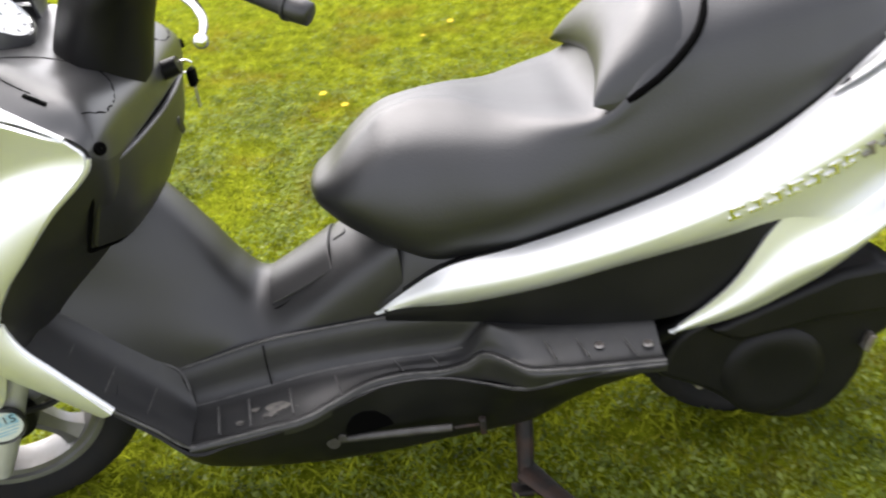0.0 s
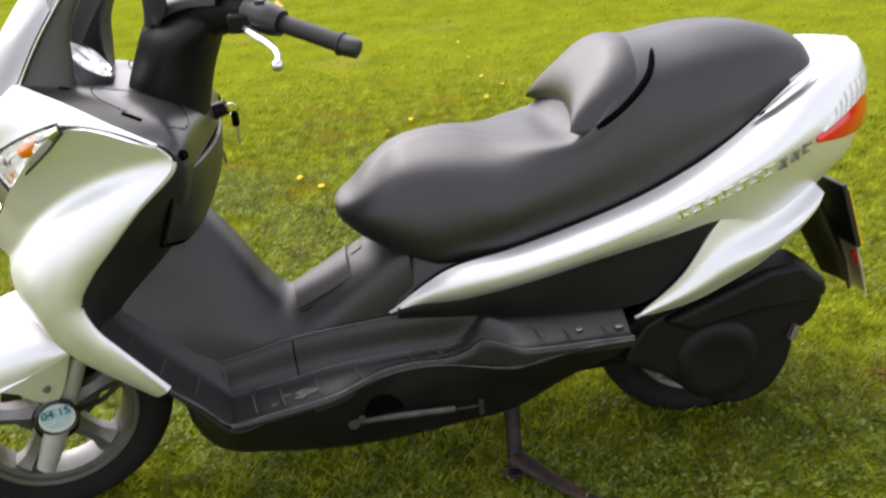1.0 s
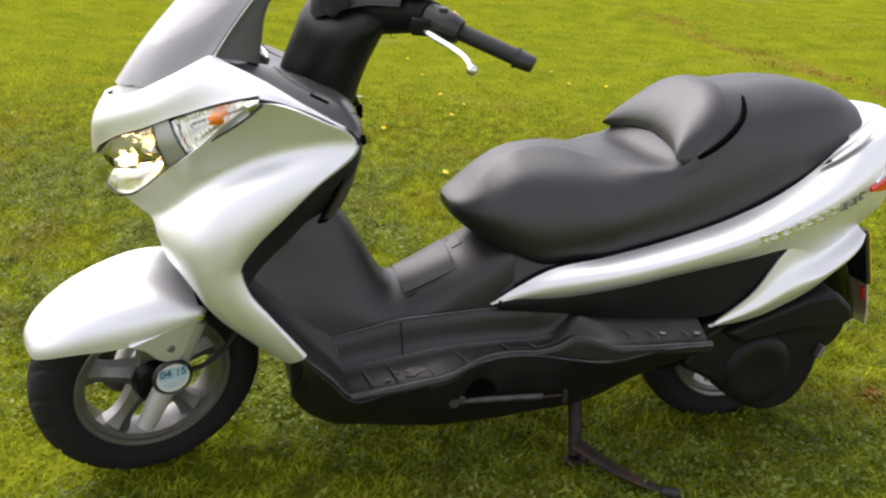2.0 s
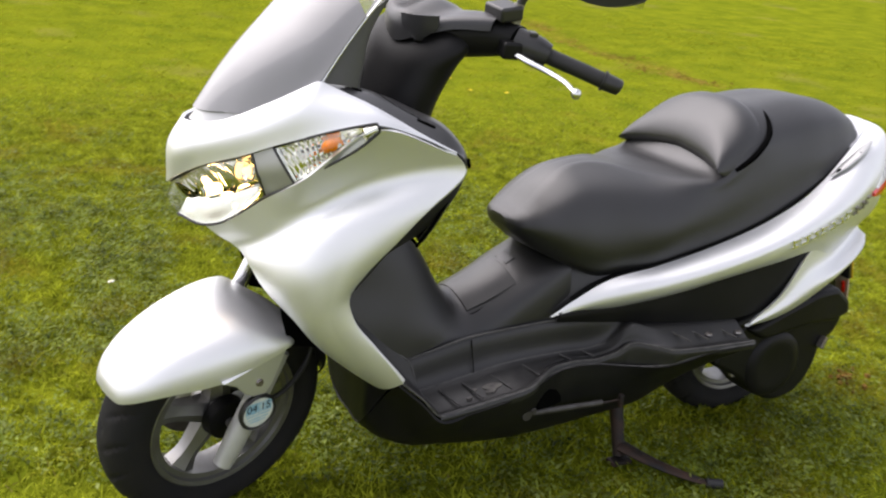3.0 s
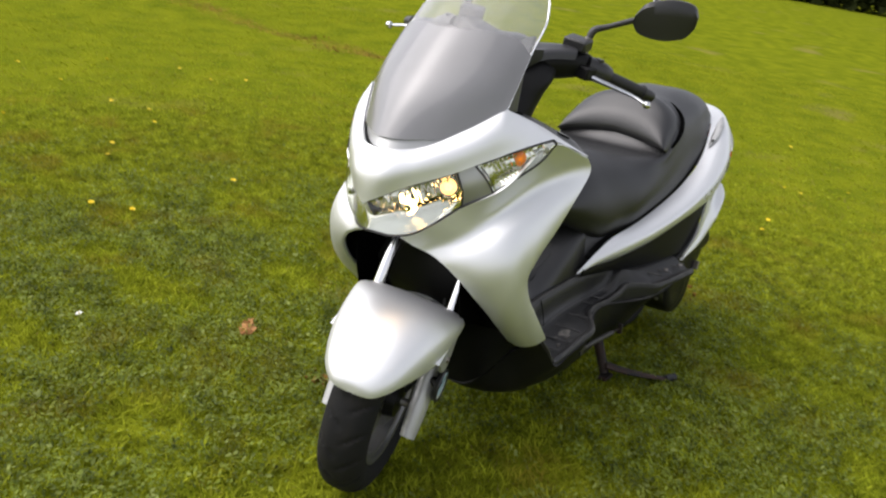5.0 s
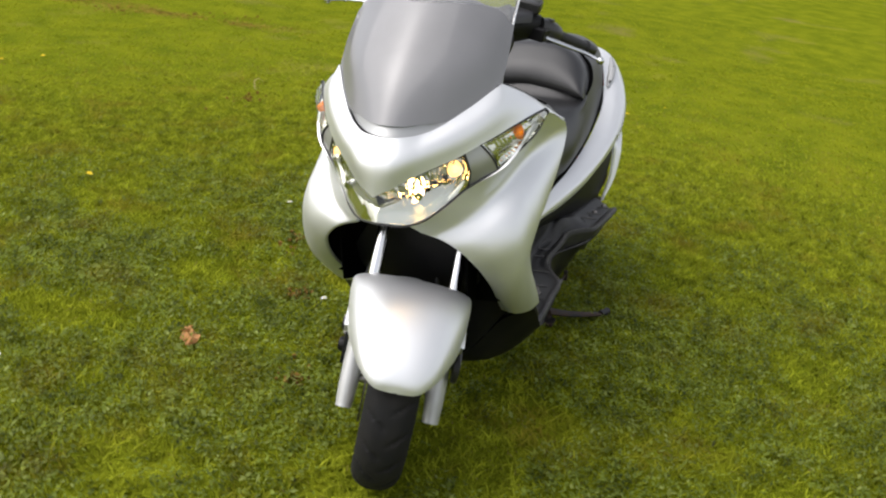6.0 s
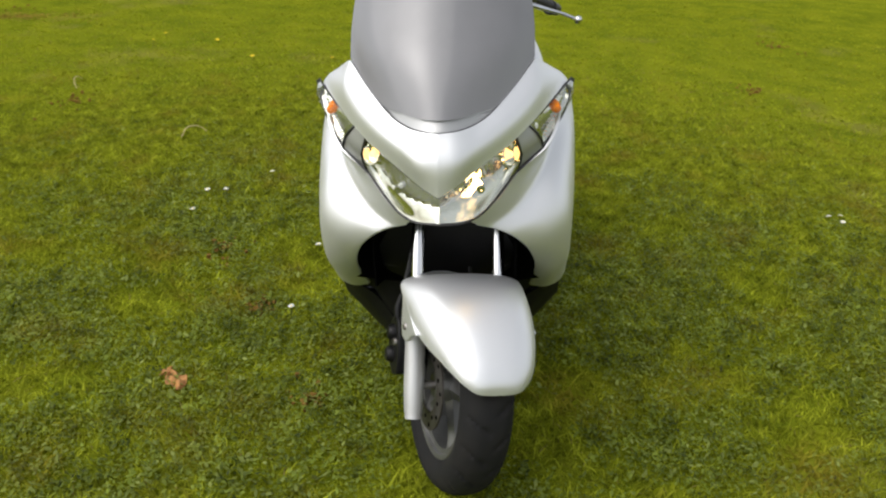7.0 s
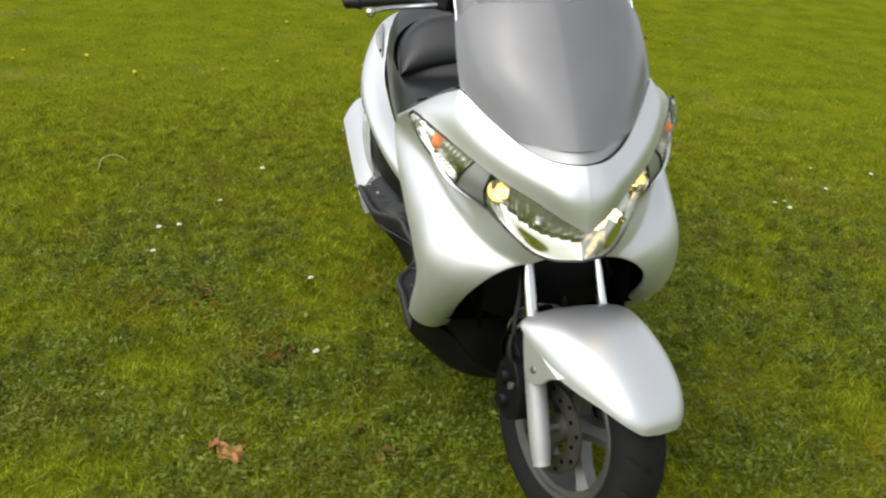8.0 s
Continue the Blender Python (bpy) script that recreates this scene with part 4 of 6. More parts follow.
FLOOR = [  # ridge, inner floor line, outer edge
    ((-0.325, 0.154, 0.356), (-0.306, 0.176, 0.286), (-0.300, 0.288, 0.278)),
    ((-0.250, 0.150, 0.370), (-0.235, 0.172, 0.294), (-0.230, 0.292, 0.288)),
    ((-0.170, 0.147, 0.385), (-0.165, 0.168, 0.303), (-0.158, 0.292, 0.298)),
    ((-0.085, 0.146, 0.392), (-0.085, 0.165, 0.314), (-0.085, 0.294, 0.312)),
    ((-0.035, 0.146, 0.395), (-0.035, 0.163, 0.317), (-0.035, 0.262, 0.314)),
    ((0.020, 0.147, 0.399), (0.020, 0.162, 0.319), (0.020, 0.229, 0.316)),
    ((0.075, 0.148, 0.400), (0.075, 0.162, 0.320), (0.075, 0.220, 0.317)),
    ((0.160, 0.155, 0.402), (0.158, 0.167, 0.323), (0.155, 0.223, 0.316)),
    ((0.192, 0.163, 0.404), (0.188, 0.180, 0.336), (0.190, 0.236, 0.332)),
    ((0.236, 0.180, 0.405), (0.236, 0.208, 0.396), (0.224, 0.250, 0.358)),
    ((0.262, 0.190, 0.409), (0.262, 0.222, 0.394), (0.252, 0.276, 0.361)),
    ((0.285, 0.198, 0.411), (0.286, 0.230, 0.392), (0.288, 0.314, 0.361)),
    ((0.335, 0.208, 0.412), (0.335, 0.232, 0.391), (0.335, 0.328, 0.363)),
    ((0.420, 0.225, 0.412), (0.420, 0.248, 0.394), (0.420, 0.340, 0.367)),
    ((0.508, 0.240, 0.412), (0.508, 0.264, 0.398), (0.508, 0.351, 0.371)),
]
floor_rows = []
for a, b, c in FLOOR:
    a, b, c = np.array(a), np.array(b), np.array(c)
    floor_rows.append([a + (0, -0.020, -0.004), a + (0, -0.004, 0.001), a + (0, 0.003, -0.006), b * 0.85 + a * 0.15 + (0, -0.002, 0), b + (0, 0.004, 0.004), b * 0.6 + c * 0.4, c + (0, -0.020, 0.001), c + (0, -0.010, 0.006), c + (0, -0.001, 0.002), c + (0, -0.003, -0.016 - 0.034 * max(0.0, 1 - ((a[0] - 0.24) / 0.06) ** 2))])
board = Shape().sheet(left(floor_rows), 120, 46, -0.006)
pair("floorboard", board, SCUFFED, scooter)
for s in (-1, 1):
    for x, y0, y1, z in [(-0.262, 0.195, 0.27, 0.289), (-0.205, 0.195, 0.27, 0.297), (-0.13, 0.19, 0.262, 0.304), (-0.045, 0.185, 0.245, 0.314), (0.065, 0.172, 0.203, 0.319), (0.13, 0.17, 0.203, 0.319), (0.322, 0.238, 0.312, 0.380), (0.375, 0.248, 0.318, 0.380), (0.450, 0.262, 0.33, 0.381)]:
        part("floor_rib", Shape().tube([(x, s * y0, z + 0.004), (x + 0.014, s * y1, z + 0.003)], 0.0024, 6, 4), WORNEDGE, scooter)
    for x, y, z in [(0.412, 0.290, 0.381), (0.488, 0.308, 0.384)]:
        part("floor_bolt", Shape().lathe([(0, 0.001), (0, 0.009), (0.004, 0.007), (0.004, 0.001)], (x, s * y, z), (0, 0, 1), 12, False), STEEL, scooter)
for k, (x, y, r) in enumerate([(-0.146, 0.232, 0.017), (-0.160, 0.246, 0.010), (-0.128, 0.222, 0.009), (-0.105, 0.240, 0.006), (-0.190, 0.225, 0.007), (-0.215, 0.250, 0.005)]):
    rng = random.Random(k)
    patch = Shape()
    edge = [(x + 1.6 * r * rng.uniform(0.55, 1.1) * math.cos(a), -(y + r * rng.uniform(0.5, 1.0) * math.sin(a))) for a in np.linspace(0, 2 * math.pi, 14, endpoint=False)]
    patch.add([(a, b, 0.303 + 0.12 * (a + 0.143) + 0.0012) for a, b in edge] + [(a, b, 0.303 + 0.12 * (a + 0.143) - 0.004) for a, b in edge], [tuple(range(14))] + [(i, i + 14, (i + 1) % 14 + 14, (i + 1) % 14) for i in range(14)])
    part("worn_patch", patch, WORN, scooter)
# ramp at the front of the floor, inside the panel's lower edge
ramp_rows = [
    [(-0.300, 0.286, 0.280), (-0.303, 0.235, 0.284), (-0.307, 0.182, 0.289), (-0.325, 0.156, 0.354)],
    [(-0.345, 0.285, 0.329), (-0.346, 0.235, 0.322), (-0.348, 0.178, 0.330), (-0.352, 0.152, 0.374)],
    [(-0.402, 0.286, 0.386), (-0.402, 0.235, 0.378), (-0.403, 0.180, 0.386), (-0.406, 0.153, 0.423)],
    [(-0.456, 0.287, 0.446), (-0.456, 0.235, 0.440), (-0.457, 0.185, 0.447), (-0.462, 0.157, 0.478)],
    [(-0.512, 0.287, 0.516), (-0.510, 0.235, 0.511), (-0.510, 0.190, 0.512), (-0.512, 0.163, 0.527)],
]
pair("foot_ramp", Shape().sheet(left(ramp_rows), 36, 28, 0.004), SCUFFED, scooter)

for s in (-1, 1):
    for a, b in [((-0.362, 0.268, 0.343), (-0.362, 0.178, 0.345)), ((-0.418, 0.265, 0.401), (-0.418, 0.182, 0.403)), ((-0.470, 0.262, 0.458), (-0.470, 0.188, 0.464))]:
        part("floor_rib", Shape().tube([(a[0], s * a[1], a[2]), (b[0], s * b[1], b[2])], 0.0024, 6, 6), WORNEDGE, scooter)
    part("ramp_bead", Shape().tube([(-0.308, s * 0.178, 0.292), (-0.326, s * 0.155, 0.357), (-0.352, s * 0.152, 0.376), (-0.406, s * 0.153, 0.425), (-0.462, s * 0.157, 0.480), (-0.510, s * 0.163, 0.528)], 0.0028, 8, 30), WORNEDGE, scooter)
    part("ridge_bead", Shape().tube([(x, s * (y - 0.002), z + 0.001) for (x, y, z), _, _ in FLOOR[:9]], 0.0026, 8, 50), WORNEDGE, scooter)
    part("step_bead", Shape().tube([(x, s * (y + 0.002), z + 0.004) for _, (x, y, z), _ in FLOOR[:9]], 0.0024, 8, 50), WORNEDGE, scooter)
    part("edge_bead", Shape().tube([(-0.402, s * 0.288, 0.384), (-0.345, s * 0.288, 0.332)] + [(x, s * (y - 0.004), z + 0.005) for _, _, (x, y, z) in FLOOR], 0.0026, 8, 90), WORNEDGE, scooter)

# belly
belly = [
    [(-0.40, 0.286, 0.378), (-0.388, 0.205, 0.315), (-0.405, 0.130, 0.222), (-0.405, 0.07, 0.176), (-0.40, 0, 0.168)],
    [(-0.345, 0.287, 0.324), (-0.360, 0.212, 0.255), (-0.378, 0.140, 0.176), (-0.375, 0.07, 0.153), (-0.37, 0, 0.150)],
    [(-0.30, 0.288, 0.275), (-0.318, 0.228, 0.215), (-0.335, 0.160, 0.158), (-0.34, 0.08, 0.146), (-0.34, 0, 0.145)],
    [(-0.23, 0.289, 0.283), (-0.24, 0.255, 0.218), (-0.26, 0.180, 0.155), (-0.27, 0.10, 0.142), (-0.27, 0, 0.142)],
    [(-0.10, 0.285, 0.304), (-0.10, 0.260, 0.240), (-0.10, 0.19, 0.140), (-0.10, 0.10, 0.125), (-0.10, 0, 0.125)],
    [(0.05, 0.225, 0.314), (0.05, 0.225, 0.250), (0.05, 0.185, 0.140), (0.05, 0.10, 0.120), (0.05, 0, 0.12)],
    [(0.155, 0.224, 0.309), (0.155, 0.222, 0.260), (0.155, 0.185, 0.150), (0.155, 0.10, 0.125), (0.155, 0, 0.125)],
    [(0.215, 0.250, 0.308), (0.215, 0.242, 0.260), (0.215, 0.19, 0.158), (0.215, 0.10, 0.135), (0.215, 0, 0.135)],
    [(0.275, 0.298, 0.323), (0.28, 0.262, 0.275), (0.28, 0.195, 0.17), (0.28, 0.10, 0.15), (0.28, 0, 0.15)],
    [(0.40, 0.335, 0.363), (0.40, 0.28, 0.30), (0.40, 0.20, 0.23), (0.40, 0.10, 0.2), (0.40, 0, 0.2)],
    [(0.505, 0.349, 0.372), (0.50, 0.30, 0.33), (0.49, 0.22, 0.28), (0.48, 0.10, 0.25), (0.48, 0, 0.25)],
]
pair("lower_bead", Shape().tube([(x, -y - 0.001, z - 0.001) for x, y, z in [r[0] for r in belly[4:]]], 0.0024, 8, 50), WORNEDGE, scooter)
part("belly_pan", Shape().sheet([[*left(r).tolist(), *r[-2::-1]] for r in belly], 48, 40, 0.006), LOWBLACK, scooter)
# the dark inside of the stand opening, laid on the belly as a black patch
hole = [(-0.036, 0.248), (-0.031, 0.262), (-0.020, 0.275), (-0.003, 0.279), (0.020, 0.271), (0.040, 0.248), (0.047, 0.228), (0.0, 0.228), (-0.034, 0.236)]
pair("stand_cutout_shade", Shape().loft([[(x, -(0.2455 - 0.30 * x + 0.12 * (z - 0.25)) + d, z) for x, z in hole] for d in (0.012, 0.0)], 0, 0), DARK, scooter)
chin = [[(-0.405, 0.282, 0.382), (-0.390, 0.215, 0.335), (-0.402, 0.165, 0.265)], [(-0.420, 0.170, 0.396), (-0.415, 0.150, 0.310), (-0.410, 0.122, 0.212)], [(-0.420, 0.09, 0.405), (-0.412, 0.09, 0.300), (-0.406, 0.07, 0.175)], [(-0.420, 0.0, 0.415), (-0.407, 0, 0.300), (-0.402, 0, 0.167)]]
part("lower_front_cover", Shape().sheet([*left(chin[:-1]).tolist(), *chin[::-1]], 40, 20, 0.006), LOWBLACK, scooter)
# near-black sheets put the deep shade of the wheel arch into colour
pair("inner_shade_wall", Shape().sheet([[(-0.62, -0.165, 0.66), (-0.62, -0.165, 0.54), (-0.60, -0.165, 0.44)], [(-0.52, -0.165, 0.66), (-0.515, -0.165, 0.54), (-0.46, -0.150, 0.40)]], 4, 8, 0.004), DARK, scooter)
part("wheel_well_shade", Shape().sheet([[(-0.66, -0.13, 0.66), (-0.60, -0.2, 0.55), (-0.52, -0.26, 0.43)], [(-0.56, -0.1, 0.68), (-0.52, -0.12, 0.56), (-0.49, -0.14, 0.40)], [(-0.56, 0.1, 0.68), (-0.52, 0.12, 0.56), (-0.49, 0.14, 0.40)], [(-0.66, 0.13, 0.66), (-0.60, 0.2, 0.55), (-0.52, 0.26, 0.43)]], 24, 16, 0.005), DARK, scooter)

# seat and backrest
SEAT = [
    (-0.039, [(0.015, 0.610), (0.032, 0.612), (0.041, 0.619), (0.037, 0.627), (0.028, 0.631), (0.014, 0.633), (0, 0.633)]),
    (-0.030, [(0.03, 0.598), (0.058, 0.602), (0.072, 0.616), (0.066, 0.630), (0.050, 0.637), (0.025, 0.641), (0, 0.642)]),
    (0.0, [(0.05, 0.572), (0.090, 0.582), (0.106, 0.612), (0.094, 0.642), (0.064, 0.656), (0.03, 0.660), (0, 0.661)]),
    (0.05, [(0.075, 0.545), (0.120, 0.556), (0.142, 0.602), (0.118, 0.668), (0.062, 0.702), (0.03, 0.708), (0, 0.710)]),
    (0.10, [(0.09, 0.525), (0.143, 0.536), (0.163, 0.592), (0.124, 0.694), (0.050, 0.737), (0.02, 0.741), (0, 0.742)]),
    (0.16, [(0.10, 0.503), (0.157, 0.514), (0.179, 0.582), (0.132, 0.705), (0.044, 0.752), (0.018, 0.756), (0, 0.757)]),
    (0.22, [(0.11, 0.508), (0.168, 0.518), (0.191, 0.588), (0.149, 0.706), (0.061, 0.752), (0.025, 0.756), (0, 0.757)]),
    (0.30, [(0.12, 0.526), (0.188, 0.534), (0.213, 0.605), (0.174, 0.702), (0.110, 0.737), (0.05, 0.743), (0, 0.744)]),
    (0.38, [(0.12, 0.550), (0.198, 0.557), (0.219, 0.620), (0.200, 0.702), (0.168, 0.736), (0.09, 0.741), (0, 0.742)]),
    (0.45, [(0.12, 0.571), (0.205, 0.578), (0.220, 0.635), (0.209, 0.712), (0.190, 0.746), (0.10, 0.749), (0, 0.750)]),
    (0.54, [(0.12, 0.597), (0.210, 0.605), (0.220, 0.665), (0.208, 0.755), (0.186, 0.820), (0.11, 0.874), (0, 0.886)]),
    (0.66, [(0.12, 0.640), (0.210, 0.650), (0.214, 0.700), (0.200, 0.790), (0.168, 0.858), (0.095, 0.900), (0, 0.906)]),
    (0.80, [(0.12, 0.715), (0.198, 0.724), (0.201, 0.760), (0.190, 0.810), (0.160, 0.874), (0.090, 0.911), (0, 0.917)]),
    (0.91, [(0.10, 0.785), (0.166, 0.795), (0.170, 0.813), (0.162, 0.836), (0.136, 0.873), (0.080, 0.896), (0, 0.900)]),
    (0.957, [(0.09, 0.810), (0.142, 0.815), (0.146, 0.827), (0.136, 0.842), (0.110, 0.864), (0.068, 0.876), (0, 0.880)]),
    (0.982, [(0.05, 0.825), (0.088, 0.828), (0.092, 0.835), (0.086, 0.845), (0.066, 0.853), (0.038, 0.857), (0, 0.858)]),
]
loops = [[(x, -w, z) for w, z in h] + [(x, w, z) for w, z in h[-2::-1]] for x, h in SEAT]
seat = part("seat", Shape().loft(loops, 84, 84), VINYL, scooter, "stepped dual seat in dark grey vinyl")


def cushion():
    s = Shape()
    loops = []
    for y in np.linspace(-1, 1, 33):
        a = abs(y)
        top = 0.768 + 0.141 * math.sqrt(max(0.0, 1 - a**2.4))
        xb = 0.488 - 0.03 * a**2
        zb = 0.756 + 0.012 * (1 - a) - 0.006 * a
        h = top - zb
        w = y * 0.200
        loops.append([(xb + 0.09, w, zb), (xb + 0.004, w, zb + 0.002), (xb - 0.020, w, zb + 0.10 * h + 0.010), (xb - 0.012, w, zb + 0.4 * h + 0.006), (xb + 0.035, w, zb + 0.8 * h + 0.002), (xb + 0.07, w, top), (xb + 0.115, w, top + 0.002), (xb + 0.15, w, zb + 0.7 * h)])
    return s.loft(loops, 0, 24)


part("backrest", cushion(), VINYL, scooter, "padded rider backrest cushion", sharp=60)
LIP = [(0.492, 0.199, 0.762), (0.545, 0.203, 0.798), (0.602, 0.180, 0.846), (0.636, 0.11, 0.886), (0.648, 0.0, 0.896)]
part("seat_groove", Shape().tube([*left(LIP[:-1]).tolist(), *LIP[::-1]], 0.007, 8, 40), DARK, seat)

# tail panels
TAIL = [
    [(0.046, 0.150, 0.417), (0.045, 0.151, 0.416), (0.044, 0.151, 0.415), (0.043, 0.151, 0.414), (0.042, 0.150, 0.413)],
    [(0.100, 0.163, 0.458), (0.104, 0.173, 0.450), (0.107, 0.177, 0.441), (0.109, 0.176, 0.433), (0.110, 0.173, 0.425)],
    [(0.165, 0.178, 0.500), (0.170, 0.202, 0.486), (0.175, 0.211, 0.466), (0.178, 0.210, 0.450), (0.18, 0.206, 0.437)],
    [(0.30, 0.200, 0.537), (0.306, 0.234, 0.526), (0.312, 0.252, 0.508), (0.316, 0.256, 0.488), (0.32, 0.255, 0.473)],
    [(0.45, 0.216, 0.580), (0.456, 0.260, 0.572), (0.46, 0.284, 0.552), (0.46, 0.286, 0.530), (0.46, 0.282, 0.512)],
    [(0.60, 0.224, 0.632), (0.604, 0.272, 0.626), (0.608, 0.302, 0.604), (0.61, 0.306, 0.575), (0.61, 0.302, 0.549)],
    [(0.71, 0.224, 0.684), (0.713, 0.272, 0.677), (0.715, 0.304, 0.645), (0.716, 0.307, 0.610), (0.715, 0.304, 0.570)],
    [(0.80, 0.208, 0.735), (0.805, 0.258, 0.725), (0.81, 0.294, 0.675), (0.81, 0.284, 0.62), (0.81, 0.274, 0.548)],
    [(0.90, 0.178, 0.798), (0.905, 0.232, 0.782), (0.905, 0.268, 0.705), (0.905, 0.256, 0.635), (0.90, 0.240, 0.576)],
    [(0.98, 0.140, 0.830), (0.985, 0.202, 0.814), (0.99, 0.236, 0.715), (0.985, 0.226, 0.645), (0.97, 0.190, 0.592)],
    [(1.05, 0.085, 0.842), (1.06, 0.148, 0.832), (1.065, 0.172, 0.720), (1.05, 0.160, 0.650), (1.02, 0.135, 0.606)],
    [(1.10, 0.0, 0.848), (1.130, 0.0, 0.836), (1.135, 0.0, 0.720), (1.11, 0.0, 0.655), (1.06, 0.0, 0.610)],
]
TAIL = np.array(TAIL)
for k, f in enumerate([0, 0.4, 0.8, 1, 1, 1, 0.9, 0.5, 0.2, 0, 0, 0]):
    TAIL[k, 3] += (0, -0.006 * f, 0)
    TAIL[k, 4] += (0, -0.018 * f, 0)
TAIL = np.insert(TAIL, 3, TAIL[:, 2] * 0.75 + TAIL[:, 3] * 0.25 + np.array([0, 0.001, 0]), axis=1)
for s in (0, 1):
    q = Shape().sheet(left(TAIL), 88, 34, -0.003)
    part("tail_panel", q.mirrored() if s else q, SILVER, scooter)
deckt = [[(0.90, 0.178, 0.800), (0.90, 0.10, 0.81), (0.90, 0, 0.81)], [(0.98, 0.139, 0.828), (0.98, 0.07, 0.838), (0.98, 0, 0.840)], [(1.05, 0.084, 0.840), (1.05, 0.04, 0.847), (1.05, 0, 0.848)], [(1.098, 0.004, 0.845), (1.099, 0.002, 0.845), (1.10, 0, 0.845)]]
part("tail_deck", Shape().sheet([[*left(r).tolist(), *r[-2::-1]] for r in deckt], 24, 20, -0.005), SILVER, scooter)
fin = Shape().sheet(left([
    [(0.533, 0.294, 0.392), (0.531, 0.294, 0.391), (0.530, 0.295, 0.389), (0.528, 0.292, 0.386)],
    [(0.625, 0.299, 0.467), (0.627, 0.301, 0.450), (0.630, 0.308, 0.428), (0.628, 0.290, 0.398)],
    [(0.715, 0.283, 0.572), (0.718, 0.290, 0.522), (0.722, 0.309, 0.476), (0.712, 0.286, 0.424)],
    [(0.81, 0.262, 0.585), (0.815, 0.268, 0.540), (0.82, 0.298, 0.510), (0.815, 0.272, 0.466)],
    [(0.90, 0.232, 0.600), (0.905, 0.244, 0.576), (0.92, 0.270, 0.566), (0.925, 0.250, 0.543)],
    [(0.935, 0.222, 0.604), (0.938, 0.230, 0.594), (0.942, 0.250, 0.583), (0.945, 0.245, 0.572)],
]), 40, 22, -0.006)
pair("tail_fin", fin, SILVER, scooter)
dark = Shape().sheet(left([
    [(0.06, 0.158, 0.425), (0.06, 0.160, 0.413), (0.06, 0.155, 0.400)],
    [(0.25, 0.212, 0.458), (0.25, 0.212, 0.43), (0.25, 0.205, 0.398)],
    [(0.45, 0.256, 0.512), (0.45, 0.258, 0.45), (0.45, 0.258, 0.395)],
    [(0.60, 0.277, 0.548), (0.60, 0.280, 0.49), (0.60, 0.283, 0.435)],
    [(0.712, 0.280, 0.571), (0.708, 0.284, 0.564), (0.704, 0.284, 0.557)],
]), 32, 14, -0.005)
pair("side_cover", dark, LOWBLACK, scooter, "matt black lower side cover")

tray = [[(x, y - 0.004, z - 0.004), (x, y * 0.5, z - 0.02), (x, 0, z - 0.025)] for x, y, z in TAIL[1:10, 0]]
part("seat_tray", Shape().sheet([[*left(r).tolist(), *r[-2::-1]] for r in tray], 40, 12, -0.004), LOWBLACK, scooter)

# raised maker's badge, as plain bars along the crease
TAIL_NET = grid(left(TAIL), 176, 56)


def on_tail(x, z, lift):
    """A place on the left tail panel's outer skin, and the turn that lies along it."""
    flat = TAIL_NET.reshape(-1, 3)
    q = flat[np.argmin((flat[:, 0] - x) ** 2 + (flat[:, 2] - z) ** 2)]
    r = flat[np.argmin((flat[:, 0] - x - 0.02) ** 2 + (flat[:, 2] - z - 0.006) ** 2)]
    return q[1] - lift, math.degrees(math.atan2(r[1] - q[1], r[0] - q[0]))


for k in range(10):
    f = k / 9
    x, z = 0.625 + 0.262 * f, 0.601 + 0.087 * f
    w = 0.020 if k < 7 else 0.014
    y, a = on_tail(x, z, 0.0015)
    for s in (1, -1):
        bars3 = Shape().box((x, s * y, z - 0.008), (w, 0.004, 0.005), (0, -17, s * a)).box((x + 0.005, s * y, z + 0.008), (w, 0.004, 0.005), (0, -17, s * a))
        bars3.box((x + (0.007 if k % 3 else -0.005), s * y, z), (0.006, 0.004, 0.018), (0, -17, s * a))
        part("badge_bar", bars3, CHROME if k < 7 else STEEL, scooter, bevel=0.0006)

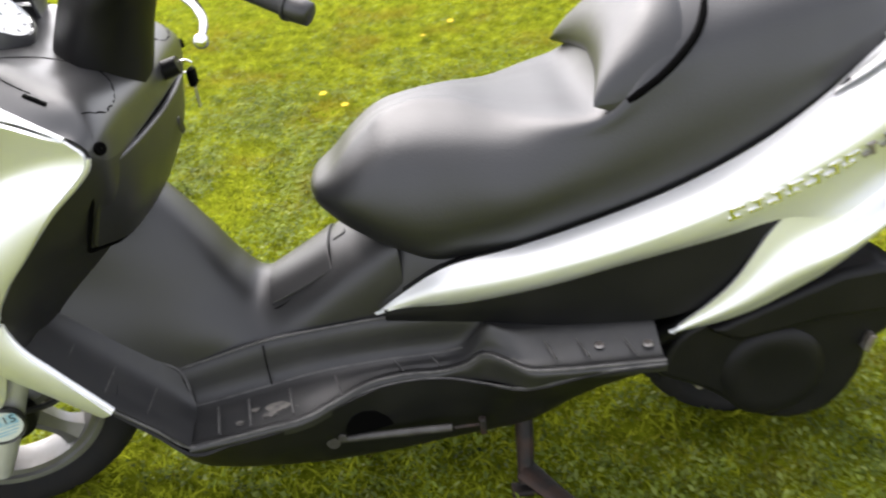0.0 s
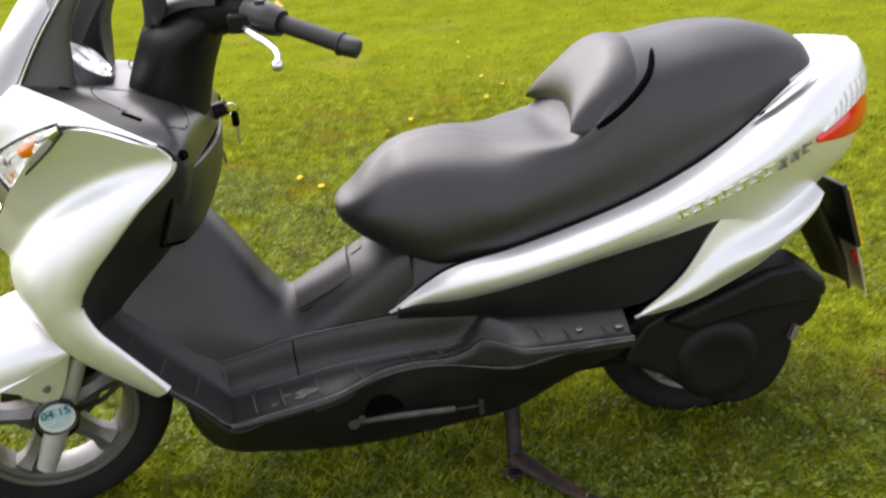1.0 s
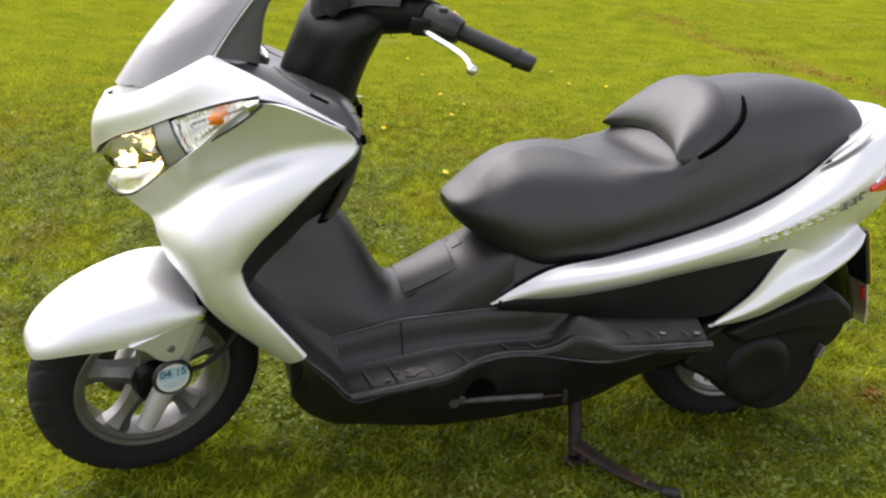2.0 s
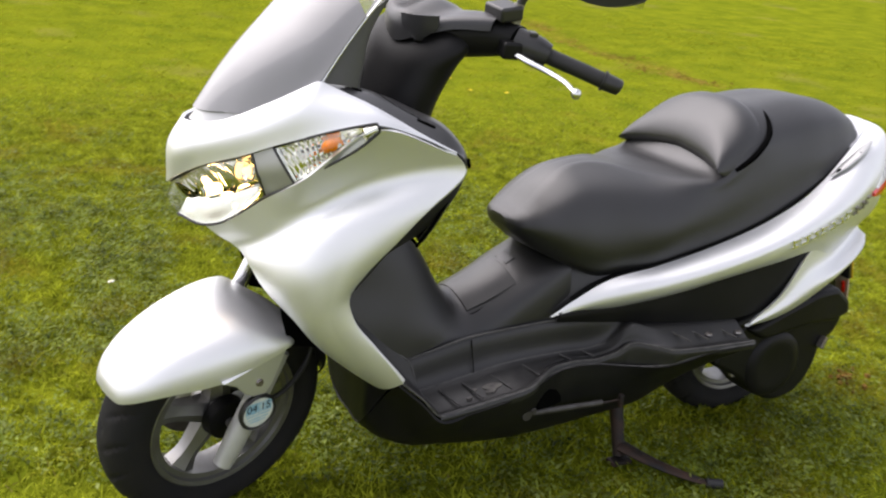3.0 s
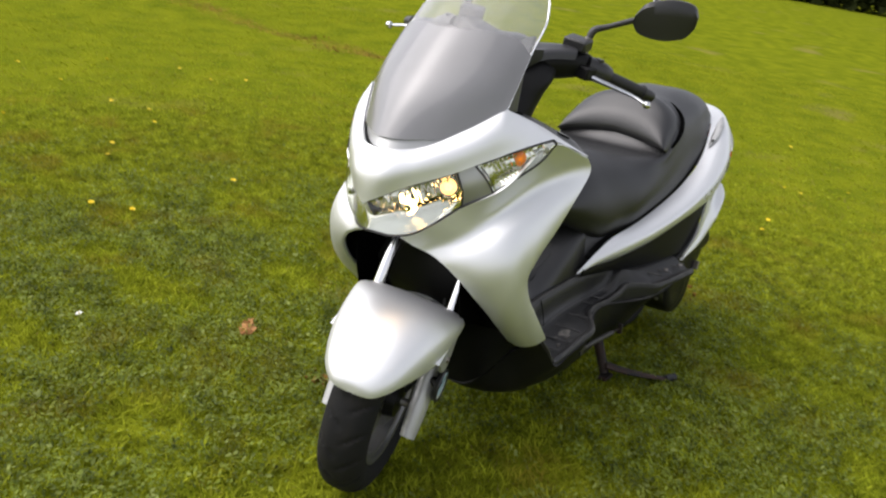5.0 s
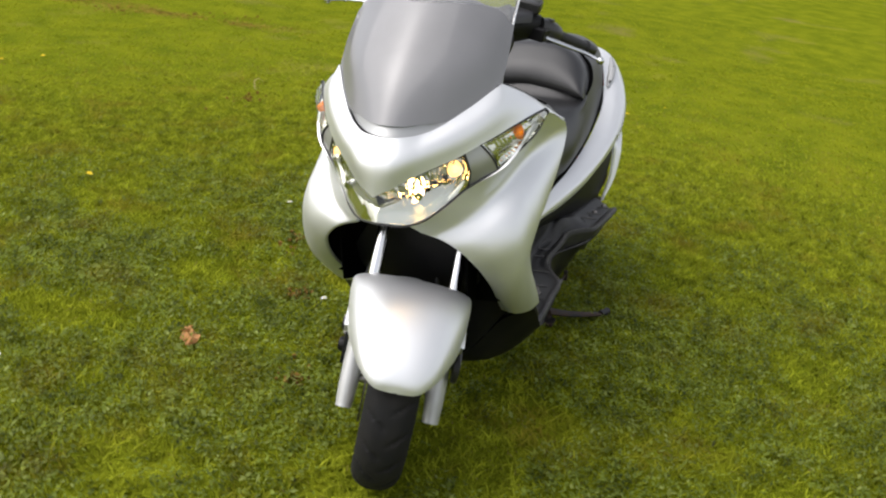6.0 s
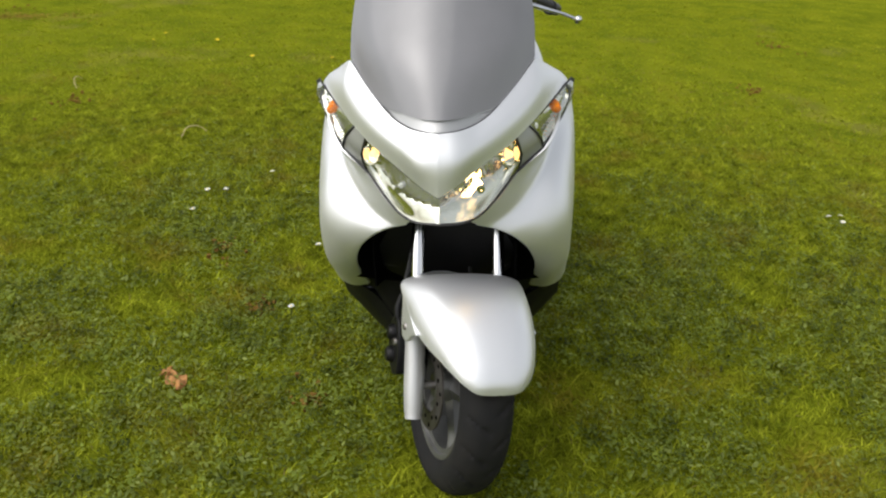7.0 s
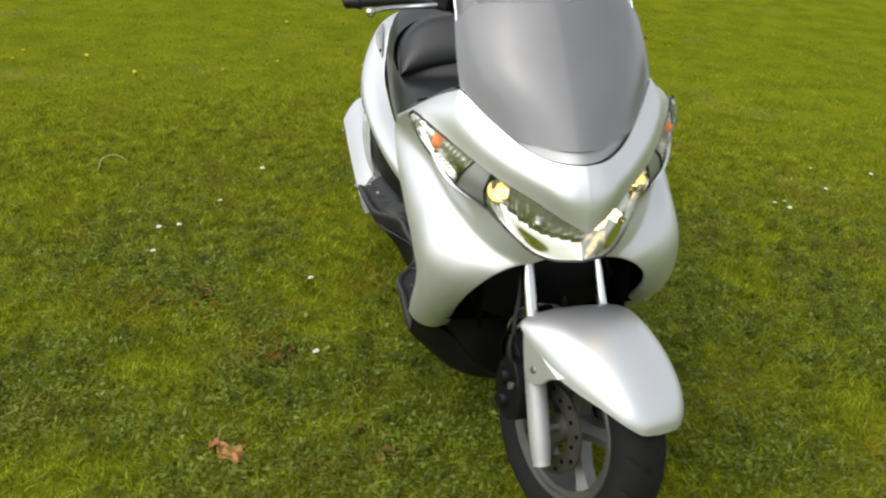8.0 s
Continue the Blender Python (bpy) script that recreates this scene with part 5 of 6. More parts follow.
# tail lamp, plate, rear mudguard
for s in (0, 1):
    flip = (lambda q: q.mirrored()) if s else (lambda q: q)
    lamp = part("tail_lamp", flip(Shape().sheet(left([[(0.912, 0.268, 0.706), (0.914, 0.271, 0.700), (0.918, 0.270, 0.694)], [(0.985, 0.240, 0.738), (0.99, 0.243, 0.715), (0.985, 0.240, 0.690)], [(1.065, 0.170, 0.765), (1.072, 0.174, 0.725), (1.065, 0.172, 0.688)], [(1.132, 0.02, 0.775), (1.143, 0.02, 0.735), (1.136, 0.02, 0.69)]]), 28, 10, -0.012)), REDLENS, scooter, "red tail lamp with pale upper lens")
    part("upper_lens", flip(Shape().sheet(left([[(0.945, 0.254, 0.735), (0.938, 0.262, 0.724), (0.930, 0.266, 0.714)], [(0.998, 0.205, 0.795), (1.0, 0.224, 0.770), (0.99, 0.240, 0.742)], [(1.066, 0.130, 0.822), (1.076, 0.150, 0.800), (1.070, 0.170, 0.768)], [(1.128, 0.02, 0.825), (1.142, 0.02, 0.80), (1.138, 0.02, 0.778)]]), 28, 10, -0.010)), WHITELENS, lamp)
    for f in np.linspace(0.12, 0.62, 7):
        rows = [[(0.945, 0.254, 0.735), (0.938, 0.262, 0.724), (0.930, 0.266, 0.714)], [(0.998, 0.205, 0.795), (1.0, 0.224, 0.770), (0.99, 0.240, 0.742)], [(1.066, 0.130, 0.822), (1.076, 0.150, 0.800), (1.070, 0.170, 0.768)], [(1.128, 0.02, 0.825), (1.142, 0.02, 0.80), (1.138, 0.02, 0.778)]]
        part("lens_rib", flip(Shape().tube(grid(left(rows), 101, 9)[int(f * 100)], 0.0022, 6, 0)), GREYPAINT, lamp)
    # no hollow is cut: grey strip and black spots paint the scoop's shade
    part("grab_recess_shade", flip(Shape().tube([(0.800, -0.222, 0.741), (0.840, -0.2215, 0.766), (0.900, -0.214, 0.800), (0.948, -0.198, 0.824)], [0.004, 0.013, 0.014, 0.005], 12, 24, 0.3)), GREYPAINT, scooter, "grey strip painted as the shade of the tail panel's grab recess")
    for x, y, z, h in [(0.824, -0.2235, 0.757, 0.012), (0.893, -0.2175, 0.798, 0.010)]:
        part("recess_hole_shade", flip(Shape().tube([(x - h, y - 0.001, z - h * 0.55), (x, y, z), (x + h, y + 0.001, z + h * 0.5)], [0.002, 0.007, 0.002], 10, 8, 0.4)), DARK, scooter)
part("rear_mudguard", Shape().sheet([[(0.98, -0.1, 0.60), (1.03, -0.085, 0.48), (1.10, -0.075, 0.33), (1.13, -0.06, 0.26)], [(1.02, 0.0, 0.60), (1.07, 0.0, 0.48), (1.14, 0, 0.33), (1.16, 0, 0.25)], [(0.98, 0.1, 0.60), (1.03, 0.085, 0.48), (1.10, 0.075, 0.33), (1.13, 0.06, 0.26)]], 20, 16, 0.006), PLASTIC, scooter)
plate = part("number_plate", Shape().box((1.112, 0, 0.455), (0.004, 0.205, 0.15), (0, -16, 0)), YELLOW, scooter, "yellow rear number plate on a black bracket", bevel=0.001)
part("plate_bracket", Shape().box((1.103, 0, 0.458), (0.010, 0.200, 0.16), (0, -16, 0)), PLASTIC, plate, bevel=0.002)
for k in range(6):
    part("plate_mark", Shape().box((1.1148 + 0.0, -0.075 + 0.03 * k, 0.456), (0.001, 0.018, 0.09), (0, -16, 0)), INK, plate)
part("mud_flap", Shape().sheet([[(1.12, -0.098, 0.385), (1.14, -0.092, 0.32), (1.165, -0.075, 0.25)], [(1.135, 0, 0.385), (1.155, 0, 0.32), (1.18, 0, 0.24)], [(1.12, 0.098, 0.385), (1.14, 0.092, 0.32), (1.165, 0.075, 0.25)]], 10, 10, 0.004), PALEFLAP, scooter, "pale translucent flap below the plate")
part("rear_reflector", Shape().tube([(1.125, -0.080, 0.365), (1.140, -0.076, 0.33)], 0.006, 8, 4), REDLENS, scooter)

# engine unit, rear wheel, silencer
case = [(0.52, 0.24), (0.56, 0.32), (0.66, 0.365), (0.84, 0.415), (0.915, 0.415), (0.965, 0.375), (0.982, 0.335), (0.965, 0.285), (0.925, 0.25), (0.905, 0.18), (0.86, 0.115), (0.79, 0.092), (0.70, 0.12), (0.62, 0.185)]
rng_case = smooth([*case, case[0]], 60)[:-1]
engine = part("transmission_case", Shape().prism(rng_case, -0.12, -0.215, 0.97), CASTBLACK, scooter, bevel=0.012)
part("clutch_cover", Shape().lathe([(0, 0.096), (0.005, 0.092), (0.011, 0.080), (0.0135, 0.064), (0.012, 0.056), (0.013, 0.0)], (0.74, -0.214, 0.215), (0, -1, 0), 40, False), CASTBLACK, engine)
part("cooling_duct", Shape().prism([(0.60, 0.335), (0.84, 0.425), (0.92, 0.43), (0.975, 0.385), (0.985, 0.345), (0.93, 0.325), (0.82, 0.325), (0.66, 0.30)], -0.14, -0.238, 0.94), CASTBLACK, engine, bevel=0.014)
part("kick_start_stub", Shape().box((0.905, -0.225, 0.262), (0.012, 0.02, 0.035), (0, 20, 0)), STEEL, engine, bevel=0.003)
part("case_bolt", Shape().lathe([(0, 0.001), (0, 0.01), (0.008, 0.008), (0.008, 0.001)], (0.61, -0.2, 0.20), (0, -1, 0), 10, False), STEEL, engine)
part("engine_block", Shape().box((0.42, 0, 0.27), (0.34, 0.26, 0.18)), CASTBLACK, scooter, bevel=0.03)
part("swing_link", Shape().tube([(0.53, -0.18, 0.30), (0.60, -0.20, 0.35), (0.66, -0.2, 0.37)], 0.02, 10), CASTBLACK, scooter)


def tyre(profile, centre, R, w):
    """A turned tyre whose tread is cut by slanted grooves."""
    prof = smooth(np.array(profile), 45)
    n, k = 220, len(prof)
    verts, faces = [], []
    for i in range(n):
        a = 2 * math.pi * i / n
        for h, r in prof:
            cutting = (20 * i / n + 0.55 * abs(h) / w + (0.5 if h > 0 else 0.0)) % 1.0 < 0.13
            shallow = min(1.0, max(0.0, (r - R + 0.034) / 0.008)) * (0.0 if abs(h) < 0.10 * w else 1.0)
            q = r - (0.0045 * shallow if cutting else 0.0)
            verts.append((centre[0] + q * math.cos(a), centre[1] + h, centre[2] + q * math.sin(a)))
    for i in range(n):
        for j in range(k):
            faces.append((i * k + j, ((i + 1) % n) * k + j, ((i + 1) % n) * k + (j + 1) % k, i * k + (j + 1) % k))
    return Shape().add(verts, faces)


def wheel(name, centre, R, width, rim, m, spokes=5, phase=0.0, disc_side=1):
    tf = (lambda q: q.moved(m)) if m else (lambda q: q)
    w = width / 2
    hub = part(name, tf(Shape().lathe([(-0.055, 0.012), (-0.055, 0.03), (-0.02, 0.042), (0.02, 0.042), (0.055, 0.03), (0.055, 0.012)], centre)), ALLOY, scooter)
    prof = [(-w * 0.72, rim), (-w * 0.95, rim + 0.022), (-w, rim + 0.45 * (R - rim)), (-w * 0.86, R - 0.022), (-w * 0.55, R - 0.006), (0, R), (w * 0.55, R - 0.006), (w * 0.86, R - 0.022), (w, rim + 0.45 * (R - rim)), (w * 0.95, rim + 0.022), (w * 0.72, rim)]
    part("tyre", tf(tyre(prof, centre, R, w)), RUBBER, hub, sharp=28)
    part("rim", tf(Shape().lathe([(-w * 0.74, rim + 0.006), (-w * 0.78, rim + 0.001), (-w * 0.74, rim - 0.008), (-w * 0.62, rim - 0.011), (-w * 0.58, rim - 0.022), (w * 0.58, rim - 0.022), (w * 0.62, rim - 0.011), (w * 0.74, rim - 0.008), (w * 0.78, rim + 0.001), (w * 0.74, rim + 0.006)], centre, n=72)), ALLOY, hub)
    c = Vector(centre)
    for k in range(spokes):
        a = phase + 2 * math.pi * k / spokes
        d, t = Vector((math.cos(a), 0, math.sin(a))), Vector((-math.sin(a), 0, math.cos(a)))
        ring = []
        for r, hw, hy in [(0.034, 0.026, 0.030), (0.07, 0.021, 0.027), (0.115, 0.020, 0.024), (rim - 0.018, 0.034, 0.030)]:
            q = c + d * r
            ring.append([q + t * hw + Vector((0, hy, 0)) * 0.6, q + Vector((0, hy, 0)), q - t * hw + Vector((0, hy, 0)) * 0.6, q - t * hw - Vector((0, hy, 0)) * 0.6, q - Vector((0, hy, 0)), q + t * hw - Vector((0, hy, 0)) * 0.6])
        part("spoke", tf(Shape().loft(ring, 8, 0)), ALLOY, hub, sharp=25)
    return hub


fw = wheel("front_wheel", FA, 0.255, 0.120, 0.170, S, phase=0.33)
rw = wheel("rear_wheel", RA, 0.244, 0.130, 0.165, None, phase=0.2)


def brake_disc(x, y, z):
    s = Shape().lathe([(-0.002, 0.105), (0.002, 0.105), (0.002, 0.062), (-0.002, 0.062)], (x, y, z), n=48)
    return s


spart("brake_disc", brake_disc(FA[0], 0.066, FA[2]), DISCSTEEL, fw)
for k in range(18):
    a = k * math.pi / 9
    r = 0.078 if k % 2 else 0.092
    spart("disc_hole", Shape().lathe([(0, 0.001), (0, 0.005), (0.0012, 0.005), (0.0012, 0.001)], (FA[0] + r * math.cos(a), 0.0682, FA[2] + r * math.sin(a)), (0, 1, 0), 10, False), DARK, fw)

# fork, caliper, mudguard
for s in (-1, 1):
    leg = spart("fork_leg", Shape().tube([(-0.763, s * 0.108, 0.195), (-0.74, s * 0.107, 0.24), (-0.665, s * 0.103, 0.39), (-0.645, s * 0.102, 0.43)], [0.021, 0.024, 0.024, 0.022], 16, 12), FORKGREY)
    spart("fork_tube", Shape().tube([(-0.66, s * 0.102, 0.40), (-0.49, s * 0.097, 0.735)], 0.0155, 14, 4), CHROME, leg)
    spart("fork_cap", Shape().lathe([(0, 0.001), (0, 0.020), (0.012, 0.020), (0.014, 0.001)], (-0.763, s * 0.108, 0.195), (-0.454, 0, -0.89), 16, False), FORKGREY, leg)
spart("axle", Shape().lathe([(-0.115, 0.001), (-0.115, 0.011), (0.115, 0.011), (0.115, 0.001)], FA, n=14, closed=False), STEEL, fw)
cal = spart("brake_caliper", Shape().loft([[(x, y, z) for x, z in [(-0.690, 0.255), (-0.655, 0.235), (-0.612, 0.252), (-0.590, 0.305), (-0.602, 0.362), (-0.640, 0.375), (-0.668, 0.345), (-0.684, 0.300)]] for y in (0.064, 0.082, 0.122, 0.140)], 8, 32), CASTBLACK, None, bevel=0.004)
for x, z in [(-0.632, 0.275), (-0.622, 0.330)]:
    spart("piston_boss", Shape().lathe([(0, 0.020), (0.010, 0.019), (0.016, 0.014), (0.016, 0.001)], (x, 0.138, z), (0, 1, 0), 18, False), CASTBLACK, cal)
spart("bleed_nipple", Shape().lathe([(0, 0.005), (0.012, 0.005), (0.014, 0.003), (0.022, 0.003), (0.023, 0.001)], (-0.612, 0.120, 0.366), (0.3, 0.2, 0.9), 10, False), STEEL, cal)
spart("caliper_bolt", Shape().lathe([(0, 0.001), (0, 0.010), (0.010, 0.008), (0.010, 0.001)], (-0.65, 0.135, 0.32), (0, 1, 0), 12, False), STEEL, cal)
spart("hose_union", Shape().tube([(-0.63, 0.128, 0.35), (-0.615, 0.135, 0.385), (-0.60, 0.125, 0.42)], [0.011, 0.009, 0.007], 10, 8), CASTBLACK, cal)
spart("caliper_bracket", Shape().box((-0.69, 0.082, 0.275), (0.06, 0.016, 0.03), (0, -30, 0)), ALLOY, cal, bevel=0.003)
spart("brake_hose", Shape().tube([(-0.63, 0.095, 0.34), (-0.60, 0.12, 0.42), (-0.58, 0.11, 0.50), (-0.52, 0.08, 0.60)], 0.006, 8, 20), GRIPRUB, cal)
cab = spart("speedometer_cable", Shape().tube([(-0.71, -0.06, 0.27), (-0.62, -0.085, 0.295), (-0.55, -0.08, 0.36), (-0.53, -0.06, 0.46), (-0.5, -0.04, 0.6)], 0.006, 8, 20), GRIPRUB)
spart("speedometer_drive", Shape().lathe([(0.03, 0.01), (0.03, 0.05), (0.055, 0.045), (0.06, 0.01)], FA, (0, -1, 0), 28), CASTBLACK, fw)
MG = [  # along the guard: x, crown height, half width, edge height
    (-0.971, 0.3805, 0.006, 0.379), (-0.966, 0.404, 0.046, 0.381), (-0.949, 0.428, 0.071, 0.391), (-0.923, 0.451, 0.090, 0.401), (-0.885, 0.477, 0.107, 0.409),
    (-0.835, 0.500, 0.124, 0.414), (-0.78, 0.515, 0.137, 0.423), (-0.72, 0.521, 0.144, 0.443), (-0.67, 0.511, 0.148, 0.461), (-0.645, 0.498, 0.146, 0.470),
    (-0.612, 0.480, 0.100, 0.452), (-0.580, 0.456, 0.088, 0.428), (-0.550, 0.425, 0.080, 0.400)]
guard = []
for x, crown, w, low in MG:
    half = [np.array([x, w * f, low + (crown - low) * g]) for f, g in ((1, 0), (0.985, 0.22), (0.92, 0.5), (0.76, 0.76), (0.52, 0.92), (0.27, 0.985), (0, 1))]
    guard.append([*[q * np.array([1, -1, 1]) for q in half], *half[-2::-1]])
mud = spart("front_mudguard", Shape().sheet(guard, 64, 56, 0.004), SILVER)
stay = [(-0.800, 0.424), (-0.768, 0.405), (-0.748, 0.380), (-0.728, 0.367), (-0.700, 0.364), (-0.684, 0.384), (-0.652, 0.468), (-0.70, 0.455), (-0.75, 0.437)]
for s in (-1, 1):
    spart("guard_stay", Shape().prism(stay, s * 0.132, s * 0.1425), SILVER, mud, bevel=0.003)
inner = []
for ang, r, w in [(138, 0.285, 0.074), (141, 0.285, 0.073), (145, 0.284, 0.070), (152, 0.280, 0.060)]:
    d = np.array([-math.cos(radians(ang)), 0, math.sin(radians(ang))])
    inner.append([np.array(FA) + d * (r - 0.024 * abs(v) ** 3) + np.array([0, w * v, 0]) for v in (-1, -0.7, 0, 0.7, 1)])
spart("rear_guard", Shape().sheet(inner, 20, 20, -0.003), SILVER, mud)
flap = []
for ang, r, w in [(149, 0.277, 0.064), (158, 0.276, 0.060), (168, 0.275, 0.050), (178, 0.275, 0.022)]:
    d = np.array([-math.cos(radians(ang)), 0, math.sin(radians(ang))])
    flap.append([np.array(FA) + d * (r - 0.020 * abs(v) ** 2.5) + np.array([0, w * v, 0]) for v in (-1, -0.5, 0, 0.5, 1)])
spart("rear_flap", Shape().sheet(flap, 20, 14, -0.003), LOWBLACK, mud)
for s in (-1, 1):
    spart("mudguard_bolt", Shape().lathe([(0, 0.001), (0, 0.009), (0.005, 0.007), (0.005, 0.001)], (-0.716, s * 0.142, 0.399), (0, s, 0), 12, False), STEEL, mud)

# tax disc holder on the left fork leg
holder = spart("tax_disc_holder", Shape().lathe([(0, 0.001), (0, 0.041), (0.010, 0.043), (0.014, 0.040), (0.011, 0.036), (0.010, 0.001)], (-0.715, -0.135, 0.325), (0, -1, 0), 36, False), PLASTIC, None, "round holder with a pale blue paper disc")
spart("paper_disc", Shape().lathe([(0.0112, 0.001), (0.0112, 0.035), (0.0105, 0.035)], (-0.715, -0.135, 0.325), (0, -1, 0), 36, False), DISCPALE, holder)
font = bpy.data.curves.new("disc_text", "FONT")
font.body, font.size, font.align_x, font.align_y, font.extrude = "04 15", 0.025, "CENTER", "CENTER", 0.0003
ink = new("disc_text_shape", font)
words = bpy.data.meshes.new_from_object(ink.evaluated_get(bpy.context.evaluated_depsgraph_get()))
bpy.data.objects.remove(ink)
words.transform(S @ pose(-0.715, -0.1468, 0.338, 90, 0, 0))
words.materials.append(INK)
date = new("printed_date", words)
date.parent = holder
band = Shape().box((-0.715, -0.1464, 0.338), (0.060, 0.0004, 0.026))
spart("blue_band", band, DISCBLUE, holder)
for k, (zz, ww) in enumerate([(0.320, 0.055), (0.312, 0.048), (0.305, 0.036)]):
    spart("print_line", Shape().box((-0.715, -0.1464, zz), (ww, 0.0004, 0.003)), DISCBLUE, holder)
spart("holder_strap", Shape().tube([(-0.715, -0.135, 0.325), (-0.70, -0.098, 0.33)], 0.012, 8, 4), PLASTIC, holder)

# steering column, handlebar, grips, levers, mirrors
col = []
for z, cx, rx, ry in [(0.85, -0.345, 0.085, 0.10), (0.93, -0.325, 0.090, 0.105), (1.00, -0.295, 0.090, 0.115), (1.06, -0.265, 0.085, 0.125), (1.085, -0.257, 0.062, 0.10), (1.096, -0.257, 0.03, 0.05)]:
    col.append([(cx + rx * math.cos(t) + 0.02 * math.cos(t) ** 2 * 0, ry * math.sin(t) * (1 - 0.15 * math.cos(t)), z + 0.25 * rx * math.cos(t)) for t in np.linspace(0, 2 * math.pi, 12, endpoint=False)])
bars = spart("handlebar_cover", Shape().loft(col, 32, 40), LOWBLACK)
head_insert = [[(-0.318, -0.079, 1.047), (-0.315, -0.083, 1.043), (-0.310, -0.088, 1.047)], [(-0.336, -0.056, 1.072), (-0.314, -0.091, 1.068), (-0.286, -0.118, 1.073)], [(-0.336, -0.050, 1.092), (-0.316, -0.090, 1.092), (-0.286, -0.120, 1.094)]]
part("head_insert", Shape().sheet(head_insert, 12, 10, 0.006), TRIM, bars)

for s in (-1, 1):
    arm = [[(-0.265 + 0.055 * math.cos(t), s * 0.03, 1.055 + 0.050 * math.sin(t)) for t in np.linspace(0, 2 * math.pi, 10, endpoint=False)],
           [(-0.235 + 0.050 * math.cos(t), s * 0.10, 1.070 + 0.044 * math.sin(t)) for t in np.linspace(0, 2 * math.pi, 10, endpoint=False)],
           [(-0.200 + 0.036 * math.cos(t), s * 0.165, 1.082 + 0.036 * math.sin(t)) for t in np.linspace(0, 2 * math.pi, 10, endpoint=False)],
           [(-0.188 + 0.028 * math.cos(t), s * 0.19, 1.084 + 0.030 * math.sin(t)) for t in np.linspace(0, 2 * math.pi, 10, endpoint=False)]]
    spart("bar_arm", Shape().loft(arm, 16, 24), LOWBLACK, bars)
    pod = spart("switch_pod", Shape().tube([(-0.195, s * 0.185, 1.084), (-0.170, s * 0.225, 1.074), (-0.155, s * 0.245, 1.068)], [0.029, 0.030, 0.024], 14, 8), PLASTIC, None)
    spart("switch_button", Shape().box((-0.150, s * 0.213, 1.090), (0.016, 0.020, 0.014), (0, 40, s * 30)), BUTTON if s < 0 else DARK, pod, bevel=0.002)
    spart("switch_rocker", Shape().box((-0.180, s * 0.215, 1.104), (0.018, 0.024, 0.012), (0, 0, s * 30)), PLASTIC, pod, bevel=0.003)
    grip = spart("grip", Shape().tube([(-0.155, s * 0.240, 1.068), (-0.110, s * 0.302, 1.052), (-0.078, s * 0.346, 1.040)], 0.0165, 16, 10), GRIPRUB)
    spart("bar_end", Shape().tube([(-0.080, s * 0.343, 1.0405), (-0.079, s * 0.345, 1.040), (-0.062, s * 0.368, 1.034), (-0.060, s * 0.370, 1.033)], [0.019, 0.0185, 0.0165, 0.012], 16, 10), PLASTIC, grip)
    spart("grip_collar", Shape().tube([(-0.083, s * 0.339, 1.0415), (-0.080, s * 0.343, 1.0405)], 0.021, 16, 3), GRIPRUB, grip)
    lev = spart("brake_lever", Shape().tube([(-0.212, s * 0.195, 1.066), (-0.208, s * 0.24, 1.058), (-0.196, s * 0.285, 1.050), (-0.196, s * 0.335, 1.043), (-0.206, s * 0.366, 1.036)], [0.010, 0.009, 0.0075, 0.006, 0.005], 10, 24, 0.75), POLISHED)
    ball = Shape().lathe([(-0.0105 * math.cos(a), 0.0105 * math.sin(a) + 1e-4) for a in np.linspace(0, math.pi, 9)], (-0.208, s * 0.371, 1.035), n=16, closed=False)
    spart("lever_ball", ball, POLISHED, lev)
    spart("lever_perch", Shape().box((-0.212, s * 0.19, 1.070), (0.045, 0.05, 0.035), (0, 0, s * 25)), CASTBLACK, lev, bevel=0.006)
    spart("brake_reservoir", Shape().box((-0.205, s * 0.150, 1.135), (0.055, 0.065, 0.03), (0, -8, s * 12)), PLASTIC, None, bevel=0.006)
    mir = spart("mirror", Shape().loft([[(cx + 0.020 * d, s * yy, zz) for d, zz in ((-1, cz - hh), (-0.2, cz - hh * 1.02), (1, cz - hh * 0.8), (1, cz + hh * 0.8), (-0.2, cz + hh * 1.02), (-1, cz + hh))] for yy, cx, cz, hh in ((0.268, -0.152, 1.230, 0.012), (0.282, -0.149, 1.235, 0.034), (0.325, -0.140, 1.243, 0.050), (0.376, -0.126, 1.252, 0.050), (0.407, -0.116, 1.257, 0.038), (0.420, -0.112, 1.259, 0.015))], 24, 24), PLASTIC, None, "black plastic rear-view mirror on a stalk")
    spart("mirror_stem", Shape().tube([(-0.186, s * 0.172, 1.150), (-0.181, s * 0.176, 1.172), (-0.172, s * 0.212, 1.194), (-0.152, s * 0.275, 1.230)], [0.009, 0.010, 0.007, 0.008], 10, 20), PLASTIC, mir)
    spart("mirror_clamp", Shape().tube([(-0.19, s * 0.170, 1.09), (-0.186, s * 0.171, 1.155)], 0.011, 12, 4), STEEL, mir)
    spart("mirror_glass", Shape().box((-0.112, s * 0.348, 1.2465), (0.002, 0.115, 0.076), (-7 * s, 0, -s * 14)), CHROME, mir, bevel=0.001)
